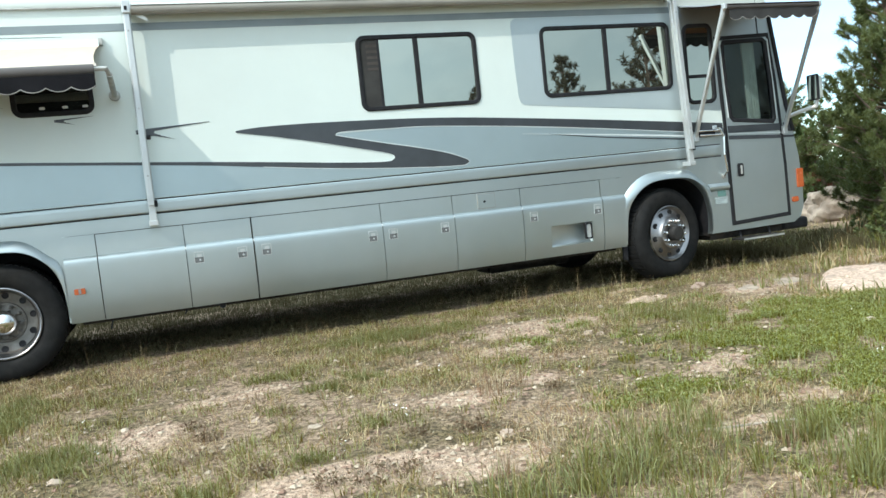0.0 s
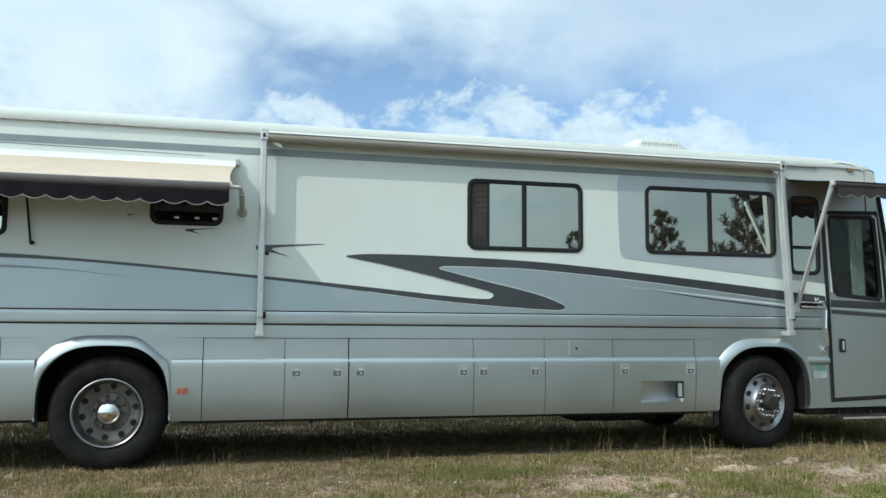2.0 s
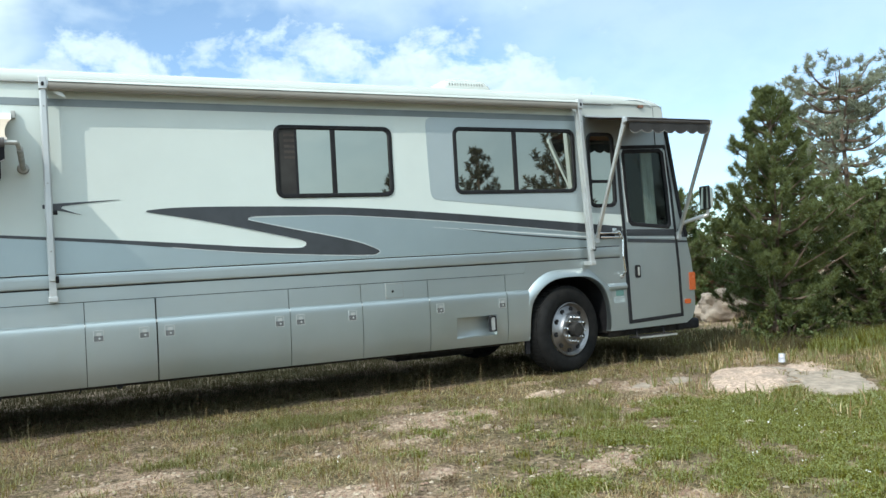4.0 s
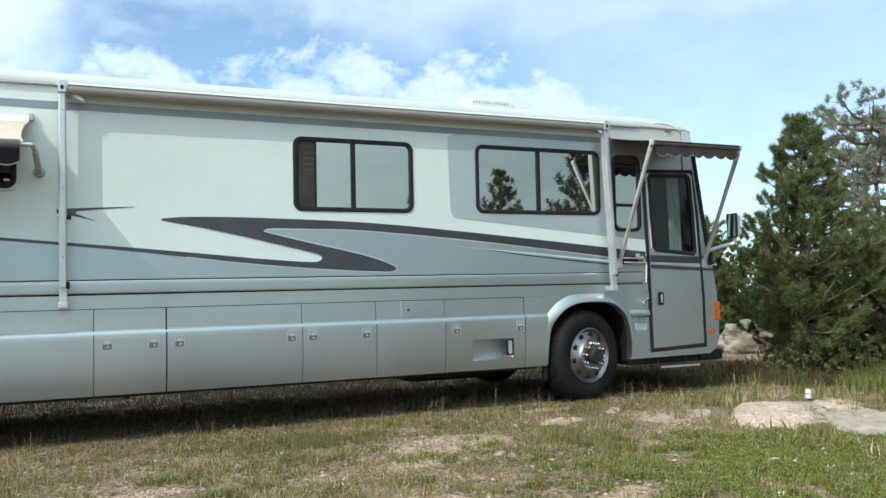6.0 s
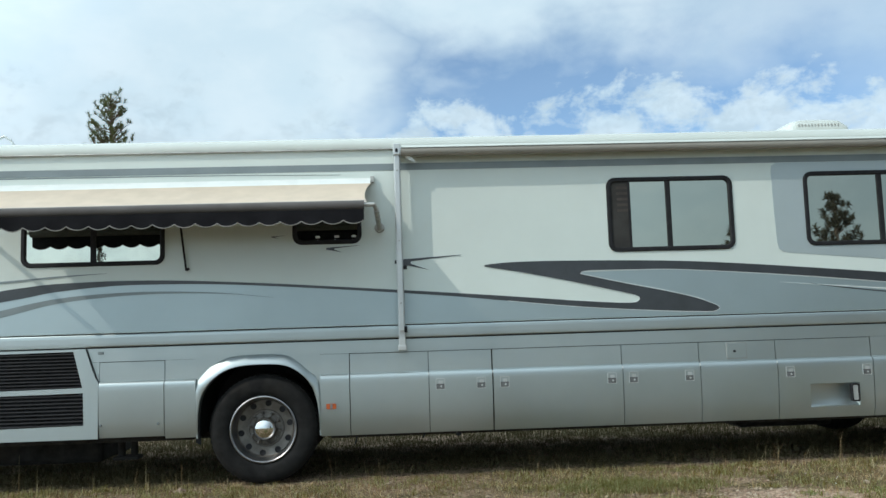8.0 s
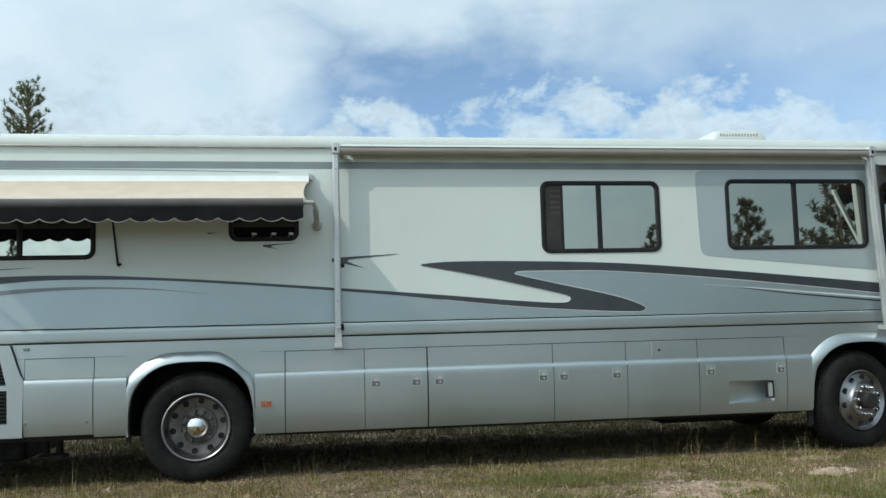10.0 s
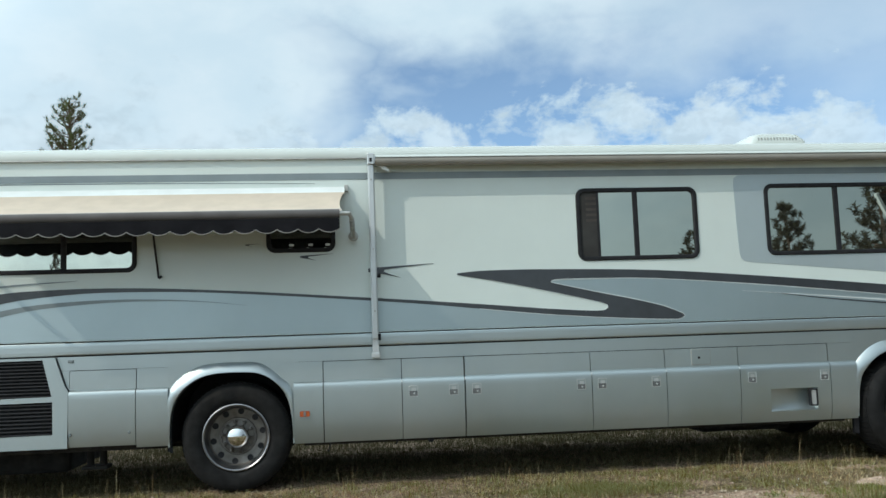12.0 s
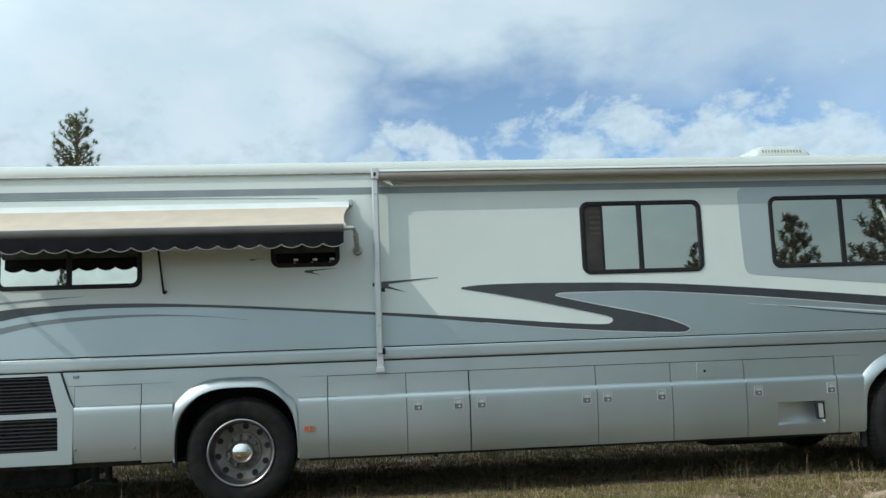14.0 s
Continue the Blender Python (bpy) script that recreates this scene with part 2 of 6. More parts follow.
# grass with the motorhome's shade put into its colour
SHADE_GRASS = material("rough grass darkened for shade", (0.105, 0.088, 0.042), 0.9, island=0.4, trans=0.15, spec=0.2)
THATCH = material("brown dead thatch", (0.30, 0.215, 0.13), 0.9, island=0.6, trans=0.2, spec=0.2)
FLOWER = material("white petals", (0.75, 0.74, 0.70), 0.7, island=0.2)
CANVAS_ROLL = material("rolled awning vinyl", (0.29, 0.275, 0.245), 0.65, 0.0, 0.06, 4.0, (0.25, 0.22, 0.18), 0.3, 2.0)
WEED = material("dark dry weed", (0.165, 0.115, 0.065), 0.9, island=0.5)
WOOD = material("weathered grey wood", (0.36, 0.31, 0.25), 0.9, 0.0, 0.2, 20.0, bump=0.4, bump_scale=60)
TIN = material("pale tin", (0.66, 0.66, 0.72), 0.35, 0.3, 0.1, 20.0)


def ground_material():
    m = bpy.data.materials.new("sandy ground")
    m.use_nodes = True
    n = Nodes(m.node_tree)
    pos = n.node("ShaderNodeTexCoord").outputs["Object"]
    broad = n.noise(pos, 0.55, 5, 0.6, 0.4)
    mid = n.noise(pos, 2.6, 6, 0.62)
    fine = n.noise(pos, 26.0, 6, 0.65)
    speck = n.noise(pos, 90.0, 4, 0.7)
    # open sand where the turf has worn through
    worn = n.node("ShaderNodeAttribute")
    worn.attribute_name = "worn"
    open_sand = n.ramp(n.math("ADD", worn.outputs["Fac"], n.math("MULTIPLY", n.math("SUBTRACT", mid, 0.5), 0.9)), 0.04, 0.34)
    sand = n.mix(n.ramp(fine, 0.35, 0.68), (0.42, 0.295, 0.205), (0.68, 0.50, 0.37))
    sand = n.mix(n.ramp(speck, 0.56, 0.70, 0.0, 0.55), sand, (0.17, 0.125, 0.09))
    soil = n.mix(n.ramp(fine, 0.34, 0.64), (0.15, 0.105, 0.068), (0.50, 0.36, 0.25))
    turf = n.mix(n.ramp(fine, 0.34, 0.66), (0.070, 0.056, 0.028), (0.27, 0.21, 0.11))
    col = n.mix(n.ramp(n.math("ADD", n.math("MULTIPLY", broad, 0.6), n.math("MULTIPLY", mid, 0.4)), 0.45, 0.56), soil, turf)
    col = n.mix(n.ramp(speck, 0.54, 0.66, 0.0, 0.6), col, (0.065, 0.047, 0.03))
    col = n.mix(open_sand, col, sand)
    bump = n.node("ShaderNodeBump", {"Strength": 1.0, "Distance": 0.07, "Height": n.math("ADD", n.noise(pos, 40, 5), n.noise(pos, 9, 4))})
    b = n.node("ShaderNodeBsdfPrincipled", {"Base Color": col, "Roughness": 0.95, "Specular IOR Level": 0.2, "Normal": bump.outputs[0]})
    n.node("ShaderNodeOutputMaterial", {0: b.outputs[0]})
    return m


GROUND = ground_material()


# ---- building helpers ----
def finish(name, bm, mat, smooth=False):
    bmesh.ops.recalc_face_normals(bm, faces=bm.faces)
    me = bpy.data.meshes.new(name)
    bm.to_mesh(me)
    bm.free()
    me.materials.append(mat)
    if smooth:
        me.shade_smooth()
        me.set_sharp_from_angle(angle=radians(38))
    return me


def thing(name, at, label, category, group="", kind=""):
    e = new(name)
    e.empty_display_size = 0.1
    e.location = at
    return tagged(e, label, category, group, kind)


def origin(ob):
    """Where a thing or part stands (no thing here is turned)."""
    p = Vector((0, 0, 0))
    while ob is not None:
        p += Vector(ob.location)
        ob = ob.parent
    return p


def part(name, bm, mat, parent, label="", smooth=False):
    """One mesh under a thing or a part; bm is in world metres."""
    bmesh.ops.translate(bm, verts=bm.verts, vec=-origin(parent))
    ob = new(name, finish(name, bm, mat, smooth))
    ob.parent = parent
    return tagged(ob, label) if label else ob


def single(name, bm, mat, at, label, category, group="", kind="", smooth=False):
    bmesh.ops.translate(bm, verts=bm.verts, vec=-Vector(at))
    ob = new(name, finish(name, bm, mat, smooth))
    ob.location = at
    return tagged(ob, label, category, group, kind)


def rrect(x0, x1, z0, z1, r=0.04, n=5):
    pts = []
    for cx, cz, a in ((x1 - r, z1 - r, 0), (x0 + r, z1 - r, 90), (x0 + r, z0 + r, 180), (x1 - r, z0 + r, 270)):
        for i in range(n + 1):
            b = radians(a + 90 * i / n)
            pts.append((cx + r * math.cos(b), cz + r * math.sin(b)))
    return pts


def slab(bm, outer, holes=(), y0=0.0, y1=0.02):
    """A plate in the x-z plane from y0 (front) to y1 (back), with holes."""
    from mathutils.geometry import tessellate_polygon
    loops = [[Vector((x, 0, z)) for x, z in loop] for loop in (outer, *holes)]
    tris = tessellate_polygon(loops)
    flat = [p for loop in loops for p in loop]
    front = [bm.verts.new((p.x, y0, p.z)) for p in flat]
    back = [bm.verts.new((p.x, y1, p.z)) for p in flat]
    for a, b, c in tris:
        for vs in ((front[a], front[b], front[c]), (back[c], back[b], back[a])):
            try:
                bm.faces.new(vs)
            except ValueError:
                pass
    k = 0
    for loop in loops:
        m = len(loop)
        for i in range(m):
            a, b = k + i, k + (i + 1) % m
            bm.faces.new((front[a], front[b], back[b], back[a]))
        k += m
    return bm


def ring(bm, outer, inner, y0, y1, lip=0.006):
    """A frame between two loops of equal length with rounded front."""
    m = len(outer)
    def row(loop, y):
        return [bm.verts.new((x, y, z)) for x, z in loop]
    cx, cz = sum(p[0] for p in outer) / m, sum(p[1] for p in outer) / m
    def between(f):
        return [(a[0] + (b[0] - a[0]) * f, a[1] + (b[1] - a[1]) * f) for a, b in zip(outer, inner)]
    rows = [row(outer, y1), row(outer, y0 + lip), row(between(0.2), y0), row(between(0.8), y0), row(inner, y0 + lip), row(inner, y1)]
    for r, s in zip(rows, rows[1:]):
        for i in range(m):
            bm.faces.new((r[i], r[(i + 1) % m], s[(i + 1) % m], s[i]))
    return bm


def box(bm, x0, x1, y0, y1, z0, z1, bevel=0.0):
    r = bmesh.ops.create_cube(bm, size=1.0, matrix=Matrix.LocRotScale(((x0 + x1) / 2, (y0 + y1) / 2, (z0 + z1) / 2), None, (x1 - x0, y1 - y0, z1 - z0)))
    if bevel:
        edges = {e for v in r["verts"] for e in v.link_edges}
        bmesh.ops.bevel(bm, geom=list(edges), offset=bevel, segments=2, affect="EDGES", profile=0.5)
    return bm


def along_x(bm, profile, x0, x1, closed=True, cuts=1):
    """A profile of (y, z) points drawn out from x0 to x1."""
    m = len(profile)
    rows = []
    for i in range(cuts + 1):
        x = x0 + (x1 - x0) * i / cuts
        rows.append([bm.verts.new((x, y, z)) for y, z in profile])
    for r, s in zip(rows, rows[1:]):
        for i in range(m if closed else m - 1):
            bm.faces.new((r[i], r[(i + 1) % m], s[(i + 1) % m], s[i]))
    if closed:
        bm.faces.new(rows[0])
        bm.faces.new(rows[-1][::-1])
    return bm


def tube(bm, p0, p1, r0, r1=None, seg=10, caps=True):
    p0, p1 = Vector(p0), Vector(p1)
    r1 = r0 if r1 is None else r1
    q = (p1 - p0).to_track_quat("Z", "Y").to_matrix()
    a, b = [], []
    for i in range(seg):
        w = 2 * math.pi * i / seg
        v = q @ Vector((math.cos(w), math.sin(w), 0))
        a.append(bm.verts.new(p0 + v * r0))
        b.append(bm.verts.new(p1 + v * r1))
    for i in range(seg):
        bm.faces.new((a[i], a[(i + 1) % seg], b[(i + 1) % seg], b[i]))
    if caps:
        bm.faces.new(a[::-1])
        bm.faces.new(b)
    return bm


def bent_tube(bm, points, r, seg=8):
    for a, b in zip(points, points[1:]):
        tube(bm, a, b, r, seg=seg)
    for p in points[1:-1]:
        bmesh.ops.create_icosphere(bm, subdivisions=1, radius=r * 1.02, matrix=Matrix.Translation(p))
    return bm


def bar(bm, p0, p1, w, d):
    """A square bar between two points: w along x, d across."""
    p0, p1 = Vector(p0), Vector(p1)
    ax = (p1 - p0).normalized()
    side = Vector((1, 0, 0))
    up = ax.cross(side).normalized()
    rows = []
    for p in (p0, p1):
        rows.append([bm.verts.new(p + side * sx * w / 2 + up * sy * d / 2) for sx, sy in ((-1, -1), (1, -1), (1, 1), (-1, 1))])
    a, b = rows
    for i in range(4):
        bm.faces.new((a[i], a[(i + 1) % 4], b[(i + 1) % 4], b[i]))
    bm.faces.new(a[::-1])
    bm.faces.new(b)
    return bm


def lathe(bm, profile, centre, seg=48):
    """Turns (radius, y) points about an axis along y through centre."""
    cx, cy, cz = centre
    rows = []
    for r, y in profile:
        if r < 1e-5:
            rows.append([bm.verts.new((cx, cy + y, cz))])
        else:
            rows.append([bm.verts.new((cx + r * math.cos(2 * math.pi * i / seg), cy + y, cz + r * math.sin(2 * math.pi * i / seg))) for i in range(seg)])
    for a, b in zip(rows, rows[1:]):
        for i in range(seg):
            j = (i + 1) % seg
            if len(a) == 1:
                bm.faces.new((a[0], b[j], b[i]))
            elif len(b) == 1:
                bm.faces.new((a[i], a[j], b[0]))
            else:
                bm.faces.new((a[i], a[j], b[j], b[i]))
    return bm


B = bmesh.new


# ---- the motorhome ----
rv = thing("motorhome", (2.6, 1.25, 0.0), "long white and silver-blue motorhome with charcoal swoosh stripes", "motorhome")

REAR, WIDTH = -3.9, 2.5
TRIM_HI, TRIM_LO, CREASE, SILL = 1.42, 1.29, 0.955, 0.42
ARCH_IN = [(-0.555, 0.44), (-0.552, 0.56), (-0.545, 0.68), (-0.515, 0.82), (-0.45, 0.925), (-0.36, 1.01), (-0.25, 1.065), (-0.12, 1.09), (0.05, 1.095),
           (0.22, 1.085), (0.34, 1.04), (0.44, 0.955), (0.505, 0.85), (0.54, 0.72), (0.553, 0.58), (0.556, 0.43)]
ARCH_OUT = [(-0.565, 0.44), (-0.565, 0.58), (-0.565, 0.74), (-0.568, 0.90), (-0.555, 0.965), (-0.47, 1.06), (-0.36, 1.135), (-0.22, 1.18), (0.02, 1.19),
            (0.24, 1.18), (0.36, 1.115), (0.455, 1.03), (0.535, 0.955), (0.56, 0.80), (0.562, 0.60), (0.566, 0.43)]


def spline(pts, n=8):
    """A smooth line through points."""
    out = []
    for i in range(len(pts) - 1):
        p0, p1, p2, p3 = pts[max(0, i - 1)], pts[i], pts[i + 1], pts[min(len(pts) - 1, i + 2)]
        for k in range(n):
            t = k / n
            out.append(tuple(0.5 * (2 * b + (c - a) * t + (2 * a - 5 * b + 4 * c - d) * t * t + (3 * b - a - 3 * c + d) * t ** 3) for a, b, c, d in zip(p0, p1, p2, p3)))
    out.append(tuple(pts[-1]))
    return out


ARCH_IN, ARCH_OUT = spline(ARCH_IN, 4), spline(ARCH_OUT, 4)
WHEEL_X = {"rear": -0.045, "front": 6.63}

# side wall above the trim, with its window openings
WIN_REAR = (-2.21, -0.90, 2.05, 2.62)
WIN_SMALL = (0.285, 0.935, 2.20, 2.56)
WIN_MID = (3.295, 4.535, 2.055, 2.775)
WIN_FRONT = (5.245, 6.815, 2.065, 2.795)
WIN_CAB = (6.985, 7.375, 1.885, 2.765)


def opening(w, d=0.02, r=0.06):
    return rrect(w[0] + d, w[1] - d, w[2] + d, w[3] - d, r)


FRONT_EDGE = [(8.13, 3.10), (8.16, 2.87), (8.24, 2.35), (8.325, 1.80), (8.40, 1.50), (8.46, 1.20), (8.485, 0.85), (8.48, 0.62), (8.43, 0.50), (8.33, 0.44)]
DOOR = [(7.405, 2.60), (8.135, 2.62), (8.20, 2.10), (8.235, 1.60), (8.262, 1.10), (8.27, 0.535), (7.465, 0.505), (7.445, 1.50)]

upper = slab(B(), [(REAR, TRIM_HI + 0.007), (6.94, TRIM_HI + 0.007), (6.94, 3.10), (REAR, 3.10)],
             [opening(w) for w in (WIN_REAR, WIN_SMALL, WIN_MID, WIN_FRONT)], 0.0, 0.045)
part("side_wall", upper, WHITE, rv, "smooth white side wall")
arch_front = [(WHEEL_X["front"] + x, z) for x, z in ARCH_IN]
cab_outer = [(6.94, 3.10)] + FRONT_EDGE + [(7.17, 0.43)] + [p for p in reversed(arch_front) if p[0] > 6.96 and p[1] > 0.45] + [(6.94, 1.05)]
for z0, z1 in ((1.282, 1.299), (1.411, 1.428)):
    part("trim_line", slab(B(), [(6.94, z0), (7.37, z0), (7.37, z1), (6.94, z1)], (), -0.005, -0.001), GROOVE, rv)
part("cab_side", slab(B(), cab_outer, [opening(WIN_CAB), DOOR], -0.002, 0.043), SILVER, rv, "silver-blue cab side with door opening")

# trim rail between the two dark grooves
rail = [(0.0, TRIM_LO + 0.012), (-0.008, TRIM_LO + 0.014), (-0.011, TRIM_LO + 0.022), (-0.012, 1.335), (-0.012, 1.385), (-0.010, TRIM_HI - 0.012), (-0.006, TRIM_HI - 0.005), (0.0, TRIM_HI - 0.003), (0.03, TRIM_HI - 0.003), (0.03, TRIM_LO + 0.012)]
part("trim_rail", along_x(B(), rail, REAR, 7.365, cuts=4), SILVER, rv, "long moulded trim rail")
part("groove", slab(B(), [(REAR, 1.20), (6.93, 1.20), (6.93, 1.50), (REAR, 1.50)], (), 0.032, 0.042), GROOVE, rv)


SKIRT = [(-0.004, 1.289), (-0.0058, 0.987), (-0.021, 0.981), (-0.031, 0.971), (-0.037, 0.956), (-0.039, 0.940), (-0.039, 0.90), (-0.035, 0.76), (-0.027, 0.62), (-0.013, 0.51), (0.010, SILL)]


def skirt_y(z):
    """How far out the lower side stands at a height."""
    for (ya, za), (yb, zb) in zip(SKIRT, SKIRT[1:]):
        if zb <= z <= za:
            return yb + (ya - yb) * (z - zb) / (za - zb)
    return SKIRT[-1][0] if z < SILL else SKIRT[0][0]


def skirt_profile(z0, z1):
    """The lower side's section between two heights: flat, a ledge at the crease, then tucked in."""
    front = [(skirt_y(z1), z1)] + [p for p in SKIRT if z0 + 0.004 < p[1] < z1 - 0.004] + [(skirt_y(z0), z0)]
    return front + [(0.045, z0), (0.045, z1)]


def skirt(name, x0, x1, z0, z1, mat=SILVER, parent=rv, label=""):
    return part(name, along_x(B(), skirt_profile(z0, z1), x0, x1), mat, parent, label, smooth=True)


skirt("skirt_strip", 0.525, 6.07, 1.172, 1.289)
skirt("skirt_panel", 0.525, 0.792, SILL, 1.170)
skirt("skirt_panel", 5.792, 6.07, SILL, 1.170)
skirt("skirt_panel", -0.893, -0.612, 0.455, 1.164)
skirt("skirt_strip", -1.64, -0.612, 1.166, 1.289)
skirt("skirt_panel", -1.60, -1.488, 0.99, 1.164)
part("side_liner", slab(B(), [(REAR, 0.48), (-0.66, 0.48), (-0.66, 1.28), (REAR, 1.28)], (), 0.068, 0.076), GROOVE, rv)
part("side_liner", slab(B(), [(0.56, 0.45), (6.03, 0.45), (6.03, 1.28), (0.56, 1.28)], (), 0.068, 0.076), GROOVE, rv)


def latch(x, z, parent):
    """A small recessed paddle latch in a square bezel."""
    y = -0.037
    bm = B()
    ring(bm, rrect(x - 0.0437, x + 0.0437, z - 0.0519, z + 0.0519, 0.010, 3), rrect(x - 0.0378, x + 0.0378, z - 0.0460, z + 0.0460, 0.006, 3), y - 0.007, y + 0.02, 0.002)
    ob = part("latch", bm, ALU, parent, "square metal latch")
    bm = slab(B(), rrect(x - 0.0378, x + 0.0378, z - 0.0460, z + 0.0460, 0.006, 3), (), y - 0.001, y + 0.02)
    part("recess", bm, CAST_GREY, ob)
    bm = slab(B(), rrect(x - 0.0165, x + 0.0236, z + 0.0024, z + 0.0307, 0.005, 2), (), y - 0.006, y + 0.01)
    lathe(bm, [(0.0, -0.007), (0.009, -0.006), (0.011, 0.01)], (x + 0.0071, y, z - 0.0212), 10)
    part("paddle", bm, ALU, ob)


GRIP = (5.16, 5.645, 0.525, 0.742)
BAYS = [0.797, 1.530, 2.125, 3.360, 4.105, 4.852, 5.788]
LATCHES = {1: (1.636, 2.018), 2: (2.238, 3.254), 3: (3.46, 3.996), 5: (4.973, 5.722)}
for i, (x0, x1) in enumerate(zip(BAYS, BAYS[1:])):
    # hairline seams, but for one that stands open
    x0 += 0.006 if i == 2 else 0.0
    gap = 0.003
    if i == 5:
        # the service bay door is pressed round a grip recess
        bm = B()
        for xa, xb, za, zb in ((x0 + gap, GRIP[0], SILL, 1.166), (GRIP[1], x1 - gap, SILL, 1.166), (GRIP[0], GRIP[1], SILL, GRIP[2]), (GRIP[0], GRIP[1], GRIP[3], 1.166)):
            along_x(bm, skirt_profile(za, zb), xa, xb)
        door = part("compartment_door", bm, SILVER, rv, "silver-blue service bay door with recessed grip", smooth=True)
    else:
        door = skirt("compartment_door", x0 + gap, x1 - gap, SILL, 1.166, label="silver-blue storage compartment door")
    for x in LATCHES.get(i, ()):
        latch(x, 0.862, door)
    # hinge seam along the ledge at each joint
    if i:
        bm = box(B(), x0 - 0.006, x0 + 0.006, -0.038, -0.028, 0.948, 0.972, 0.002)
        part("joint_clip", bm, PALE_LINE, door)
    if i == 4:
        fx0, fx1, fz0, fz1 = 4.375, 4.572, 1.005, 1.157
        hatch = part("filler_flap", slab(B(), rrect(fx0 + 0.006, fx1 - 0.006, fz0 + 0.006, fz1 - 0.006, 0.008, 3), (), -0.014, 0.0), SILVER, door, "small locked filler flap")
        part("flap_frame", ring(B(), rrect(fx0, fx1, fz0, fz1, 0.01, 3), rrect(fx0 + 0.007, fx1 - 0.007, fz0 + 0.007, fz1 - 0.007, 0.006, 3), -0.012, 0.0, 0.002), ALU_DARK, hatch)
        part("lock", lathe(B(), [(0.0, -0.009), (0.011, -0.008), (0.013, 0.0)], (4.452, -0.014, 1.075), 12), BLACK, hatch)
    if i == 5:
        # pressed grip scoop and its pull
        bm = B()
        rows = []
        for z, y in ((0.744, -0.030), (0.738, 0.030), (0.70, 0.050), (0.60, 0.050), (0.55, 0.045), (0.532, 0.030), (0.523, -0.012)):
            rows.append([bm.verts.new((x, yy, z)) for x, yy in ((5.155, -0.028 + 0.1 * (0.742 - z) * 0.6), (5.24, y * 0.35 - 0.012), (5.40, y * 0.85), (5.65, y))])
        for a, b in zip(rows, rows[1:]):
            for k in range(3):
                bm.faces.new((a[k], a[k + 1], b[k + 1], b[k]))
        scoop = part("grip_scoop", bm, SILVER, door, "pressed grip scoop", smooth=True)
        bm = ring(B(), rrect(5.548, 5.628, 0.565, 0.735, 0.016, 4), rrect(5.562, 5.614, 0.580, 0.720, 0.012, 4), -0.062, -0.02, 0.005)
        part("pull_frame", bm, BLACK, scoop)
        part("pull", slab(B(), rrect(5.558, 5.612, 0.58, 0.72, 0.012, 4), (), -0.052, -0.03), ALU, scoop)

# rear service door, slanted seam, engine grilles
rear_door = skirt("service_door", -1.484, -0.900, 0.478, 1.160, label="rear service door with two locks")
for x in (-1.468, -0.952):
    part("lock", lathe(B(), [(0.0, -0.012), (0.011, -0.011), (0.014, 0.0)], (x, -0.026, 0.592), 12), GREY_STRIPE, rear_door)
engine = slab(B(), [(REAR, 0.474), (-1.49, 0.474), (-1.49, 0.985), (-1.515, 1.02), (-1.545, 1.10), (-1.605, 1.280), (-1.605, 1.289), (REAR, 1.289)],
              [[(-2.62, 1.262), (-1.715, 1.268), (-1.632, 0.937), (-2.62, 0.928)], [(-2.62, 0.884), (-1.626, 0.890), (-1.618, 0.598), (-2.62, 0.588)]], -0.030, 0.03)
part("engine_panel", engine, SILVER, rv, "rear engine side panel")
bm = B()
tube(bm, (-1.602, -0.008, 1.284), (-1.512, -0.008, 1.02), 0.006, seg=6)
tube(bm, (-1.512, -0.008, 1.02), (-1.487, -0.02, 0.975), 0.006, seg=6)
part("seam", bm, GROOVE, rv)
part("latch", box(B(), -1.50, -1.45, -0.020, -0.002, 1.235, 1.262, 0.005), GREY_STRIPE, rv, "small grey latch over the service door")
for z0, z1, xa, xb in ((0.932, 1.266, -1.632, -1.715), (0.592, 0.888, -1.618, -1.626)):
    grille = part("engine_grille", slab(B(), [(-2.62, z0), (xa, z0), (xb, z1), (-2.62, z1)], (), 0.014, 0.02), BLACK, rv, "black louvred engine grille")
    count = int((z1 - z0) / 0.030)
    for k in range(count):
        z = z0 + (k + 0.5) * (z1 - z0) / count
        xr = xa + (xb - xa) * (z - z0) / (z1 - z0)
        part("louvre", along_x(B(), [(-0.024, z - 0.007), (-0.022, z + 0.001), (0.008, z + 0.013), (0.010, z + 0.010), (-0.017, z - 0.008)], -2.62, xr - 0.006), BLACK, grille)

